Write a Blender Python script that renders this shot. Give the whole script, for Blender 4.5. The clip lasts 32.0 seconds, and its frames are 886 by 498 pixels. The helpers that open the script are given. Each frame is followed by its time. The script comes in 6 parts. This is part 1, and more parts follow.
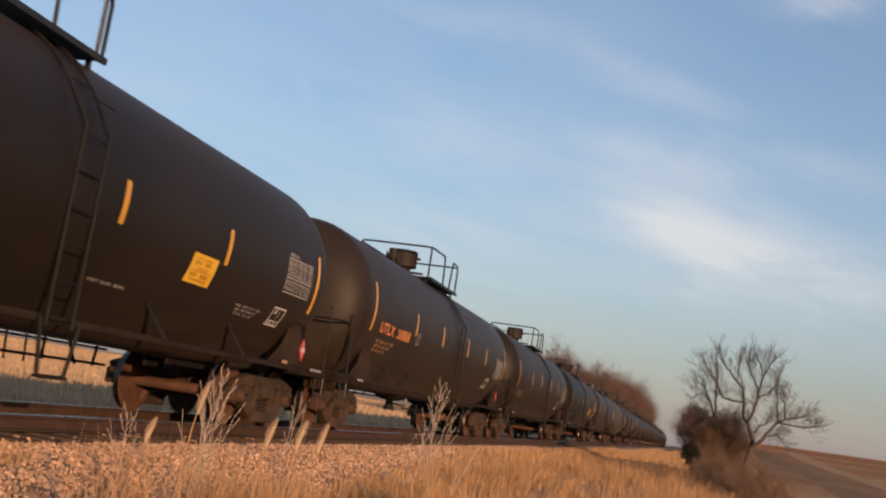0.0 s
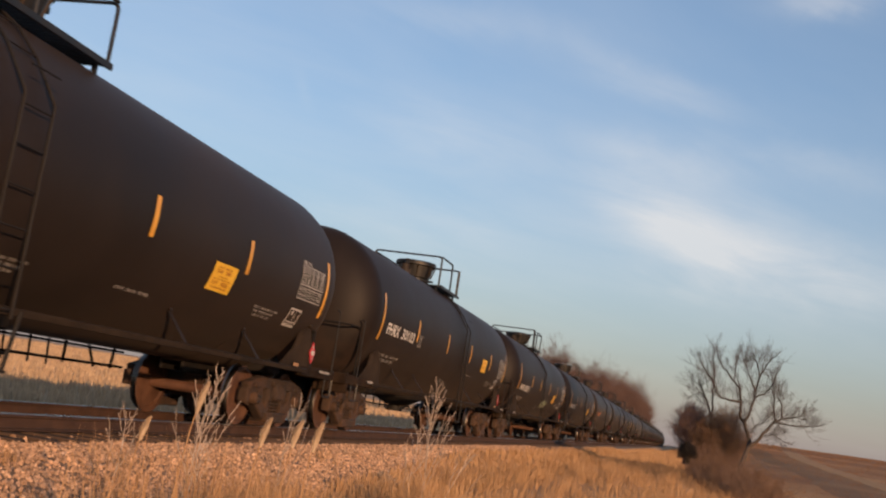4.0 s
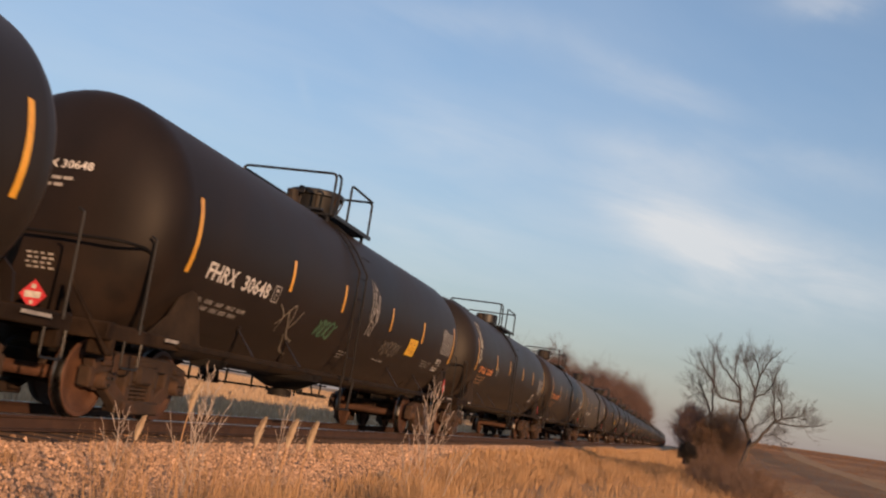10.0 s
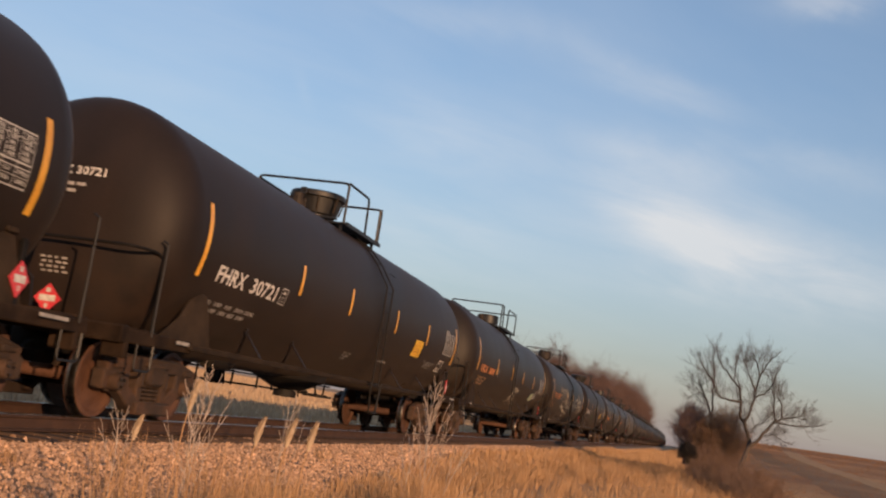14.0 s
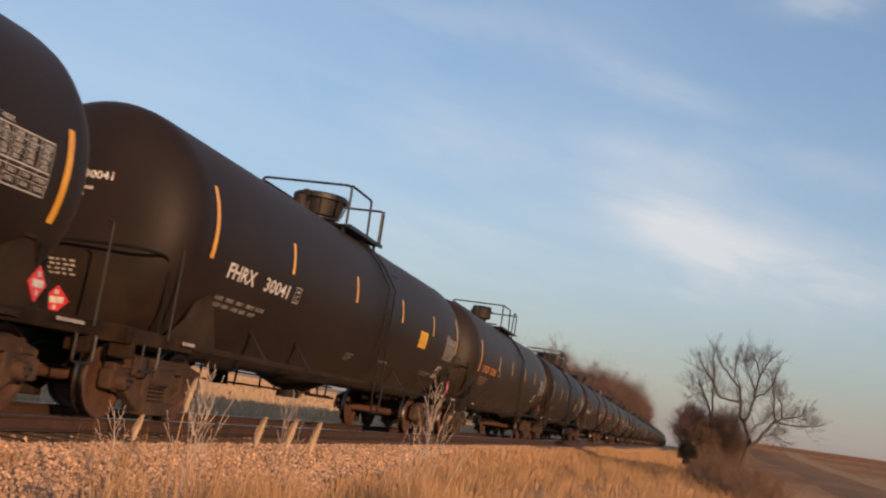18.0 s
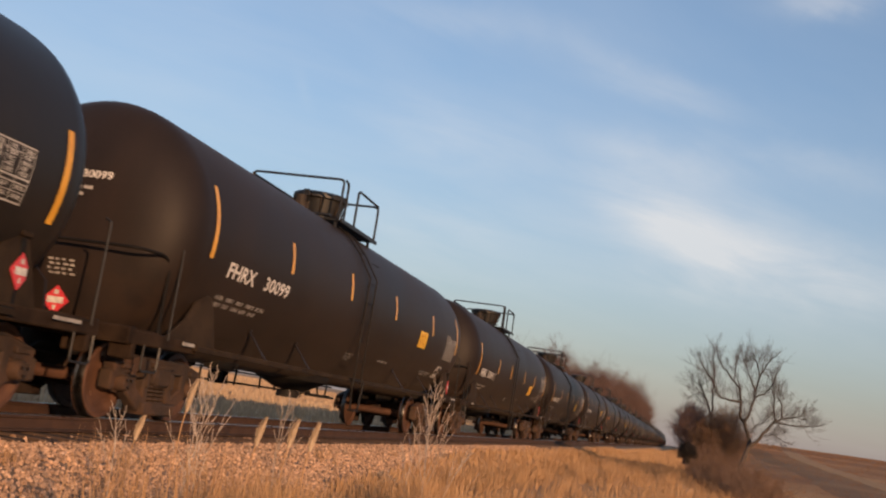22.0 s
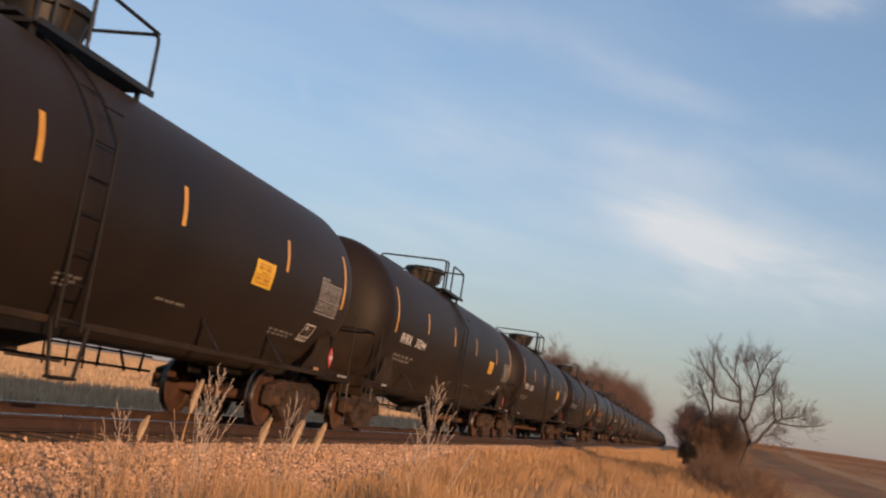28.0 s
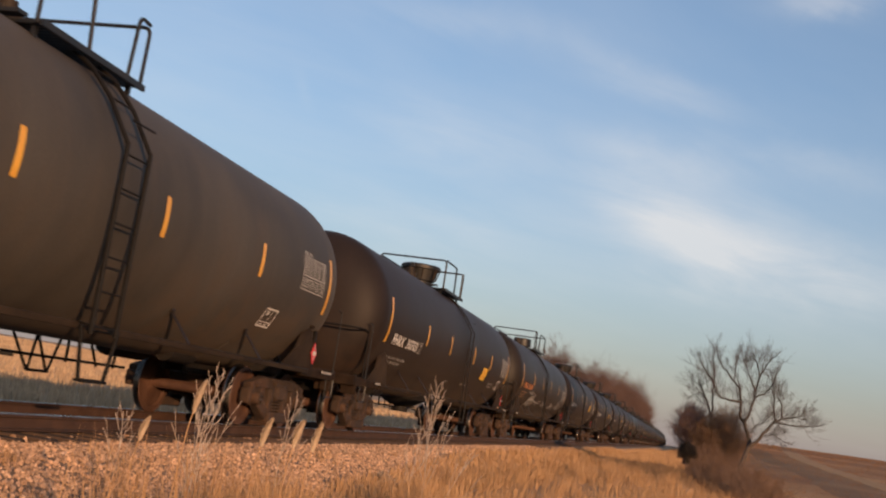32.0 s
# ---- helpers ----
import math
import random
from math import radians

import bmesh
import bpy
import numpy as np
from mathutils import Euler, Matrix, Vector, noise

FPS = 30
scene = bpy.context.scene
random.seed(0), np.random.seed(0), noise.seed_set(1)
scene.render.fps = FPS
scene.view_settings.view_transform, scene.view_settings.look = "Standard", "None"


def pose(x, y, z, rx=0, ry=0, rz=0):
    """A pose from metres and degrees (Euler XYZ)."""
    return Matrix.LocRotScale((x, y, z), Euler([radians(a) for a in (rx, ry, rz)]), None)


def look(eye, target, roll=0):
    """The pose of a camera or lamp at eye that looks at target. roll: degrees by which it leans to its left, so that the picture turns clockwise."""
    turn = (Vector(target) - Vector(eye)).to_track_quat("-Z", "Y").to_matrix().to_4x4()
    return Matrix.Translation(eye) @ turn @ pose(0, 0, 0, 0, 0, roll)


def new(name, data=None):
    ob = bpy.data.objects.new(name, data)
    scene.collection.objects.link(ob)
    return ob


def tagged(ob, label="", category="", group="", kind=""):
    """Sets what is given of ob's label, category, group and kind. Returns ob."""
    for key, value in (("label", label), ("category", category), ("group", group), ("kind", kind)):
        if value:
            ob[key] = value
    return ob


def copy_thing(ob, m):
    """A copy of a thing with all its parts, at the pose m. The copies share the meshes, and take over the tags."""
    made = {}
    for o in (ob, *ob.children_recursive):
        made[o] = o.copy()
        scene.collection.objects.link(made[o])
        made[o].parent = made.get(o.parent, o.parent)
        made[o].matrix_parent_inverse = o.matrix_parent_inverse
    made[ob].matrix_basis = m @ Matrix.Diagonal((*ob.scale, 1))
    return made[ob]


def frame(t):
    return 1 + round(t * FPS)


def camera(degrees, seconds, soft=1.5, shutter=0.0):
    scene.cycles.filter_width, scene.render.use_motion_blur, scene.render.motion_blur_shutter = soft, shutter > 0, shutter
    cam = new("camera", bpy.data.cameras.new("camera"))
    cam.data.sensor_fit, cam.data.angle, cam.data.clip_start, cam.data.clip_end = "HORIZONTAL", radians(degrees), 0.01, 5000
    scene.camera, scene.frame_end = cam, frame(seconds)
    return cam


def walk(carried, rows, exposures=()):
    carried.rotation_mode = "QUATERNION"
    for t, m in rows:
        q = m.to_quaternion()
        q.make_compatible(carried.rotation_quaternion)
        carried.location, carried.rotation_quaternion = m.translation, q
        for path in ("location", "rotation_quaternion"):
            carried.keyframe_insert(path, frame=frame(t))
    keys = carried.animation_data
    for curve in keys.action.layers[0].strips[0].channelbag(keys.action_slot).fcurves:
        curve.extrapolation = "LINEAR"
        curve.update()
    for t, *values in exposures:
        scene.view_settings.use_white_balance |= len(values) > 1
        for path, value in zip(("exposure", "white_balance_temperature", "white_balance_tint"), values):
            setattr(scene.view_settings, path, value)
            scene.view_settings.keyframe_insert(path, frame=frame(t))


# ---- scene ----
import functools

# ------------------------------------------------------------ camera
cam = camera(45.38, 32.0, soft=2.2, shutter=0.1)
EYE = Vector((7.526, 0.0, 0.704))


def aim(yaw, pitch, roll):
    y, p = radians(yaw), radians(pitch)
    return look(EYE, EYE + Vector((-math.sin(y) * math.cos(p), math.cos(y) * math.cos(p), math.sin(p))), roll)


PAN = [(0.0, 0.16), (0.6, 0.15), (1.0, 0.12), (2.0, 0.09), (2.5, 0.045), (3.0, 0.0), (32.0, 0.0)]
walk(cam, [(t, aim(13.964 + a, 8.554, 8.749)) for t, a in PAN], exposures=[(0.0, 0.0), (32.0, 0.0)])

# ------------------------------------------------------------ light
SUN_EL, SUN_AZ = 7.5, 142.0     # degrees; azimuth from +y (north) over +x (east)
world = bpy.data.worlds.new("sky")
scene.world = world
world.use_nodes = True
nt = world.node_tree
nt.nodes.clear()


def node(tree, kind, **values):
    n = tree.nodes.new(kind)
    for key, value in values.items():
        if key in n.inputs:
            n.inputs[key].default_value = value
    return n


out = nt.nodes.new("ShaderNodeOutputWorld")
bg = nt.nodes.new("ShaderNodeBackground")
sky = nt.nodes.new("ShaderNodeTexSky")
sky.sky_type = "NISHITA"
sky.sun_disc = False
sky.sun_elevation = radians(SUN_EL)
sky.sun_rotation = radians(SUN_AZ)
sky.air_density, sky.dust_density, sky.ozone_density = 1.0, 0.6, 2.0
tc = nt.nodes.new("ShaderNodeTexCoord")


def calc(op, a, b=None, clamp=False):
    n = nt.nodes.new("ShaderNodeMath")
    n.operation, n.use_clamp = op, clamp
    for k, v in enumerate((a, b)):
        if v is None:
            continue
        if isinstance(v, (int, float)):
            n.inputs[k].default_value = v
        else:
            nt.links.new(v, n.inputs[k])
    return n.outputs[0]


def blend(fac, a, b):
    n = nt.nodes.new("ShaderNodeMix")
    n.data_type = "RGBA"
    nt.links.new(fac, n.inputs["Factor"])
    for key, v in (("A", a), ("B", b)):
        if isinstance(v, tuple):
            n.inputs[key].default_value = (*v, 1)
        else:
            nt.links.new(v, n.inputs[key])
    return n.outputs["Result"]


sep = nt.nodes.new("ShaderNodeSeparateXYZ")
nt.links.new(tc.outputs["Generated"], sep.inputs[0])
SX, SY, SZ = sep.outputs
# thin high cloud: the view direction laid on a plane overhead; streaks run along u
den = calc("MAXIMUM", calc("ADD", SZ, 0.12), 0.05)
px, py = calc("DIVIDE", SX, den), calc("DIVIDE", SY, den)
u = calc("MULTIPLY", calc("ADD", px, py), 0.7071)
w = calc("MULTIPLY", calc("SUBTRACT", py, px), 0.7071)
comb = nt.nodes.new("ShaderNodeCombineXYZ")
nt.links.new(calc("MULTIPLY", u, 1.05), comb.inputs[0])
nt.links.new(calc("MULTIPLY", w, 2.0), comb.inputs[1])
streak = node(nt, "ShaderNodeTexNoise", Scale=1.6, Detail=8.0, Roughness=0.58, Distortion=0.4)
nt.links.new(comb.outputs[0], streak.inputs["Vector"])
veil = node(nt, "ShaderNodeTexNoise", Scale=0.55, Detail=4.0, Roughness=0.5, Distortion=0.2)
nt.links.new(comb.outputs[0], veil.inputs["Vector"])


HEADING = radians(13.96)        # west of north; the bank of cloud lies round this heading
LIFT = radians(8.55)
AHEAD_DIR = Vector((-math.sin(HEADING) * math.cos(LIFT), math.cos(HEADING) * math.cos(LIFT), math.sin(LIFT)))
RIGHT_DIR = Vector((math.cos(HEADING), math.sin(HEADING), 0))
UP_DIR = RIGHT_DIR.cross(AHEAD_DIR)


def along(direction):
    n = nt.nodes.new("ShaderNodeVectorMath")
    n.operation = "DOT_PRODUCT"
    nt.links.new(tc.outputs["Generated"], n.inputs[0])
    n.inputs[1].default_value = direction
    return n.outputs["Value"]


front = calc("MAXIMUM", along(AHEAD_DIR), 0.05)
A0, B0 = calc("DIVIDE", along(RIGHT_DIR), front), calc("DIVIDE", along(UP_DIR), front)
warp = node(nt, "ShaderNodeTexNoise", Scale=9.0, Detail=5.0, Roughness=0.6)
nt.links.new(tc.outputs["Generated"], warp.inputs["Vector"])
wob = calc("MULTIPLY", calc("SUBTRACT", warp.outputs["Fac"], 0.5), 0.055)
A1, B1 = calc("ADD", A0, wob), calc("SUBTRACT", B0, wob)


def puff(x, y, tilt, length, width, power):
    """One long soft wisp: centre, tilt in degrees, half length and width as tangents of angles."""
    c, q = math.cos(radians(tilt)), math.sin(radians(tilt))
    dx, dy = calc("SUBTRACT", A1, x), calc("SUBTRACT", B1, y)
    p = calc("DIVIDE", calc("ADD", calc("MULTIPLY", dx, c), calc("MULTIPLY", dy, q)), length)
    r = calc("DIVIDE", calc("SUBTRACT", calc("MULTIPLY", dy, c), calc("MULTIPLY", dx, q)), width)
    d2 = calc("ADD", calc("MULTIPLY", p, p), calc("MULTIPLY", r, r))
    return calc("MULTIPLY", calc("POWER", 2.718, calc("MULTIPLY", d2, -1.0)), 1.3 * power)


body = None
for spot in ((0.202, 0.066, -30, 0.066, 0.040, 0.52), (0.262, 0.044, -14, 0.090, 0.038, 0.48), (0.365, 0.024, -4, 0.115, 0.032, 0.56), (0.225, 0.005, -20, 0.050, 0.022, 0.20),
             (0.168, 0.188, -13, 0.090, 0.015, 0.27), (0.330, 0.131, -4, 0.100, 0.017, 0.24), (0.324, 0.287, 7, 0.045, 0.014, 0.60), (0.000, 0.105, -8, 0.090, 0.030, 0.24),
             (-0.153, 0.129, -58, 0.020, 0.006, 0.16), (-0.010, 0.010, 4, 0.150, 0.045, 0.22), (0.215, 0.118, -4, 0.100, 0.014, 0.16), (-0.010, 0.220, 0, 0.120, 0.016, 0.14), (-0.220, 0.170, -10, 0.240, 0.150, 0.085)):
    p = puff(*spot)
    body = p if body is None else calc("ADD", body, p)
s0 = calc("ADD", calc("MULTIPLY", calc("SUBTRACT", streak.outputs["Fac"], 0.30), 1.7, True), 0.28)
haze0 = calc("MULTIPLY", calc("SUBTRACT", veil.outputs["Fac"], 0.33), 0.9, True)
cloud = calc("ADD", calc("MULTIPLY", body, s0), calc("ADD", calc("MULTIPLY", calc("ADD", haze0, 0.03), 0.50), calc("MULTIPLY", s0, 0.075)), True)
tint = nt.nodes.new("ShaderNodeVectorMath")
tint.operation = "MULTIPLY"
tint.inputs[1].default_value = (0.915, 1.005, 1.125)
nt.links.new(sky.outputs[0], tint.inputs[0])
hz = calc("POWER", 2.718, calc("MULTIPLY", calc("MAXIMUM", SZ, 0.0), -5.6))
air = blend(calc("MULTIPLY", hz, 0.95), tint.outputs[0], (1.66, 1.33, 1.35))
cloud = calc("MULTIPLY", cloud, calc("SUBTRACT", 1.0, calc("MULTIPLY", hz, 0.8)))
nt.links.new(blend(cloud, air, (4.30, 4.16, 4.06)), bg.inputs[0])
bg.inputs[1].default_value = 0.193
nt.links.new(bg.outputs[0], out.inputs[0])

sun_data = bpy.data.lights.new("sun", "SUN")
sun_data.energy, sun_data.angle, sun_data.color = 4.7, radians(0.6), (1.0, 0.57, 0.30)
sun = new("sun", sun_data)
se, sa = radians(SUN_EL), radians(SUN_AZ)
SUN_DIR = Vector((math.sin(sa) * math.cos(se), math.cos(sa) * math.cos(se), math.sin(se)))
sun.matrix_world = look(SUN_DIR * 100, (0, 0, 0))
scene.view_settings.exposure = 0.0


# ------------------------------------------------------------ materials
def material(name, a, b, rough=0.6, metal=0.0, scale=6.0, stretch=(1, 1, 1), bump=0.2, fine=60.0, spread=(0.35, 0.68), vary=0.0,
             third=None, third_scale=1.3, third_spread=(0.52, 0.7), rough_var=0.15, bump_dist=0.01, island=False, gloss=0.5, coords="Object"):
    """Two colours mixed by broad noise, an optional third in patches, fine grain and relief."""
    m = bpy.data.materials.new(name)
    m.use_nodes = True
    t = m.node_tree
    bsdf = t.nodes["Principled BSDF"]
    c = t.nodes.new("ShaderNodeTexCoord")
    mp = t.nodes.new("ShaderNodeMapping")
    mp.inputs["Scale"].default_value = stretch
    t.links.new(c.outputs[coords], mp.inputs[0])
    big = node(t, "ShaderNodeTexNoise", Scale=scale, Detail=6.0, Roughness=0.6)
    t.links.new(mp.outputs[0], big.inputs["Vector"])
    ramp = t.nodes.new("ShaderNodeMapRange")
    ramp.inputs["From Min"].default_value, ramp.inputs["From Max"].default_value = spread
    t.links.new(big.outputs["Fac"], ramp.inputs["Value"])
    mix = t.nodes.new("ShaderNodeMix"); mix.data_type = "RGBA"
    mix.inputs["A"].default_value, mix.inputs["B"].default_value = (*a, 1), (*b, 1)
    t.links.new(ramp.outputs[0], mix.inputs["Factor"])
    col = mix.outputs["Result"]
    if third:
        n3 = node(t, "ShaderNodeTexNoise", Scale=third_scale, Detail=5.0, Roughness=0.65)
        t.links.new(mp.outputs[0], n3.inputs["Vector"])
        r3 = t.nodes.new("ShaderNodeMapRange")
        r3.inputs["From Min"].default_value, r3.inputs["From Max"].default_value = third_spread
        t.links.new(n3.outputs["Fac"], r3.inputs["Value"])
        m3 = t.nodes.new("ShaderNodeMix"); m3.data_type = "RGBA"
        m3.inputs["B"].default_value = (*third, 1)
        t.links.new(r3.outputs[0], m3.inputs["Factor"])
        t.links.new(col, m3.inputs["A"])
        col = m3.outputs["Result"]
    grain = node(t, "ShaderNodeTexNoise", Scale=fine, Detail=4.0, Roughness=0.7)
    t.links.new(c.outputs[coords], grain.inputs["Vector"])
    g = t.nodes.new("ShaderNodeMapRange")
    g.inputs["To Min"].default_value, g.inputs["To Max"].default_value = 0.75, 1.25
    t.links.new(grain.outputs["Fac"], g.inputs["Value"])
    bright = g.outputs[0]
    if vary:
        if island:
            src = t.nodes.new("ShaderNodeNewGeometry").outputs["Random Per Island"]
        else:
            src = t.nodes.new("ShaderNodeObjectInfo").outputs["Random"]
        v = t.nodes.new("ShaderNodeMapRange")
        v.inputs["To Min"].default_value, v.inputs["To Max"].default_value = 1 - vary, 1 + vary
        t.links.new(src, v.inputs["Value"])
        mul = t.nodes.new("ShaderNodeMath"); mul.operation = "MULTIPLY"
        t.links.new(bright, mul.inputs[0]); t.links.new(v.outputs[0], mul.inputs[1])
        bright = mul.outputs[0]
    sc = t.nodes.new("ShaderNodeVectorMath"); sc.operation = "SCALE"
    t.links.new(col, sc.inputs[0]); t.links.new(bright, sc.inputs["Scale"])
    t.links.new(sc.outputs[0], bsdf.inputs["Base Color"])
    rr = t.nodes.new("ShaderNodeMapRange")
    rr.inputs["To Min"].default_value, rr.inputs["To Max"].default_value = max(0.05, rough - rough_var), min(1, rough + rough_var)
    t.links.new(big.outputs["Fac"], rr.inputs["Value"])
    t.links.new(rr.outputs[0], bsdf.inputs["Roughness"])
    bsdf.inputs["Metallic"].default_value = metal
    bsdf.inputs["Specular IOR Level"].default_value = gloss
    if bump:
        bp = t.nodes.new("ShaderNodeBump")
        bp.inputs["Strength"].default_value, bp.inputs["Distance"].default_value = bump, bump_dist
        t.links.new(grain.outputs["Fac"], bp.inputs["Height"])
        t.links.new(bp.outputs[0], bsdf.inputs["Normal"])
    return m


M_TANK = material("black_tank_paint", (0.0094, 0.0070, 0.0062), (0.0200, 0.0148, 0.0130), rough=0.52, rough_var=0.10, scale=0.7, stretch=(1, 0.6, 0.35), fine=35,
                  bump=0.05, vary=0.16, third=(0.0255, 0.0164, 0.0126), third_scale=0.5, third_spread=(0.52, 0.85), gloss=0.16)
M_TANK_U = material("older_black_tank_paint", (0.0105, 0.0083, 0.0071), (0.0240, 0.0185, 0.0148), rough=0.50, rough_var=0.10, scale=0.7, stretch=(1, 0.6, 0.3), fine=30,
                    bump=0.05, vary=0.22, third=(0.0290, 0.0200, 0.0134), third_scale=0.6, third_spread=(0.5, 0.82), gloss=0.20)
M_TANK_G = material("grey_brown_dusty_paint", (0.031, 0.0275, 0.0235), (0.068, 0.060, 0.051), rough=0.65, scale=0.9, stretch=(1, 1, 0.2), fine=30,
                    bump=0.06, vary=0.15, third=(0.074, 0.056, 0.040), third_scale=0.7, third_spread=(0.55, 0.8), gloss=0.3)
M_TANK_S = material("smooth_black_tank_paint", (0.0125, 0.0108, 0.0098), (0.0190, 0.0160, 0.0142), rough=0.45, rough_var=0.08, scale=0.7, stretch=(1, 0.6, 0.35), fine=35, bump=0.04,
                    third=(0.030, 0.022, 0.016), third_scale=0.6, third_spread=(0.52, 0.80), gloss=0.22)
M_FRAME = material("dark_underframe_paint", (0.0046, 0.0037, 0.0032), (0.0110, 0.0080, 0.0062), rough=0.72, scale=4, fine=70, bump=0.2, vary=0.2, gloss=0.35)
M_RAILING = material("black_handrail_pipe", (0.0063, 0.0060, 0.0056), (0.0158, 0.0140, 0.0123), rough=0.5, scale=5, fine=80, bump=0.1)
M_DOME = material("weathered_housing_steel", (0.0130, 0.0095, 0.0070), (0.0360, 0.0250, 0.0165), rough=0.65, scale=3, fine=50, bump=0.15, vary=0.2, gloss=0.3)
M_RUST = material("rusty_cast_steel", (0.0215, 0.0118, 0.0072), (0.0560, 0.0320, 0.0190), rough=0.85, scale=4, fine=60, bump=0.5, vary=0.25,
                  third=(0.0800, 0.0370, 0.0180), third_scale=2.2, third_spread=(0.5, 0.72))
M_WHEEL = material("brown_wheel_steel", (0.0560, 0.0245, 0.0140), (0.1050, 0.0490, 0.0280), rough=0.75, scale=4, fine=40, bump=0.3, vary=0.2)
M_TREAD = material("worn_bright_wheel_tread", (0.075, 0.068, 0.062), (0.17, 0.155, 0.14), rough=0.30, metal=1.0, scale=6, fine=90, bump=0.1)
M_LADDER = material("sooty_black_steel", (0.0030, 0.0026, 0.0024), (0.0075, 0.0060, 0.0050), rough=0.75, scale=5, fine=80, bump=0.1, gloss=0.25)
M_RAILHEAD = material("polished_rail_head", (0.40, 0.37, 0.34), (0.55, 0.52, 0.48), rough=0.3, metal=1.0, scale=3, fine=60, bump=0.05)
M_RAIL = material("rusty_rail_side", (0.0350, 0.0152, 0.0084), (0.0660, 0.0310, 0.0175), rough=0.9, scale=5, fine=60, bump=0.4)
M_TIE = material("weathered_tie_timber", (0.040, 0.023, 0.016), (0.090, 0.056, 0.038), rough=0.9, scale=6, stretch=(0.2, 2, 2), fine=50, bump=0.5, vary=0.3)
M_STONE = material("ballast_stone", (0.325, 0.200, 0.124), (0.58, 0.375, 0.240), rough=0.9, scale=9, fine=90, bump=0.3, vary=0.5, island=True)
M_BALLAST = material("ballast_bed", (0.13, 0.085, 0.055), (0.34, 0.24, 0.165), rough=0.95, scale=14, fine=26, bump=1.0, bump_dist=0.03,
                     third=(0.20, 0.15, 0.12), third_scale=1.0)
M_GROUND = material("dry_grass_ground", (0.36, 0.21, 0.105), (0.52, 0.33, 0.17), rough=1.0, scale=0.35, fine=5, bump=0.8, bump_dist=0.08,
                    third=(0.24, 0.16, 0.09), third_scale=0.06, third_spread=(0.5, 0.62))
M_FIELD = material("brown_stubble_field", (0.160, 0.060, 0.014), (0.250, 0.104, 0.027), rough=1.0, scale=0.035, stretch=(0.35, 1, 1), fine=1.2, bump=0.3, bump_dist=0.08,
                   third=(0.42, 0.205, 0.066), third_scale=0.022, third_spread=(0.47, 0.58))
M_STRIP = material("pale_grass_strip", (0.30, 0.155, 0.055), (0.43, 0.235, 0.090), rough=1.0, scale=0.2, fine=1.5, bump=0.3, bump_dist=0.08)
M_DARKFIELD = material("dark_turned_field", (0.142, 0.064, 0.017), (0.232, 0.112, 0.031), rough=1.0, scale=0.05, stretch=(0.35, 1, 1), fine=1.2, bump=0.3, bump_dist=0.08,
                       third=(0.22, 0.115, 0.042), third_scale=0.03, third_spread=(0.50, 0.62))
M_DECK = material("rust_streaked_end_sill", (0.0140, 0.0088, 0.0058), (0.0360, 0.0225, 0.0140), rough=0.9, scale=3, fine=50, bump=0.3, vary=0.2, gloss=0.12)
M_GRASS = material("golden_dry_grass", (0.31, 0.175, 0.083), (0.50, 0.31, 0.155), rough=0.8, scale=0.9, fine=6, bump=0, vary=0.13, island=True)
M_FARGRASS = material("tall_tan_grass", (0.33, 0.225, 0.135), (0.49, 0.355, 0.225), rough=0.9, scale=0.12, fine=2, bump=0, vary=0.14, island=True)
M_SEED = material("cream_seed_bristles", (0.40, 0.30, 0.20), (0.55, 0.43, 0.30), rough=0.9, scale=6, fine=40, bump=0, vary=0.1)
M_WEED = material("pale_dead_weed_stem", (0.33, 0.265, 0.215), (0.52, 0.435, 0.365), rough=0.85, scale=6, fine=40, bump=0.1, vary=0.2)
M_BARK = material("grey_brown_bark", (0.042, 0.033, 0.027), (0.095, 0.073, 0.058), rough=0.9, scale=5, fine=30, bump=0.6, stretch=(1, 1, 0.3))
M_TWIG = material("dark_bare_twig", (0.075, 0.062, 0.056), (0.135, 0.110, 0.096), rough=0.9, scale=2, fine=20, bump=0)
M_WOOD = material("reddish_bare_wood_twig", (0.090, 0.053, 0.042), (0.155, 0.094, 0.072), rough=0.95, scale=0.4, fine=4, bump=0)
M_STUBBLE = material("brown_stubble", (0.150, 0.060, 0.017), (0.26, 0.115, 0.035), rough=0.9, scale=0.04, stretch=(0.35, 1, 1), fine=2, bump=0, vary=0.2, island=True)
M_BRUSH = material("brown_dead_brush", (0.150, 0.092, 0.060), (0.265, 0.165, 0.104), rough=0.95, scale=2, fine=15, bump=0)
M_BUSH = material("purple_brown_shrub_twig", (0.150, 0.100, 0.094), (0.250, 0.168, 0.152), rough=0.95, scale=2, fine=15, bump=0)
M_DARKBUSH = material("dark_evergreen_twig", (0.016, 0.013, 0.012), (0.034, 0.026, 0.022), rough=0.95, scale=2, fine=15, bump=0)
M_STRIPE = material("yellow_reflective_tape", (0.62, 0.30, 0.03), (0.80, 0.42, 0.05), rough=0.35, scale=3, fine=40, bump=0.05, vary=0.15)
M_YELLOW = material("yellow_notice_panel", (0.72, 0.42, 0.03), (0.82, 0.50, 0.05), rough=0.5, scale=3, fine=40, bump=0.02)
M_WHITE = material("white_stencil_paint", (0.46, 0.43, 0.39), (0.72, 0.69, 0.64), rough=0.6, scale=14, fine=50, bump=0)
M_PALE = material("faded_stencil_paint", (0.22, 0.20, 0.18), (0.42, 0.40, 0.37), rough=0.7, scale=9, fine=60, bump=0)
M_DATA = material("white_table_print", (0.36, 0.34, 0.31), (0.55, 0.53, 0.49), rough=0.7, scale=9, fine=60, bump=0)
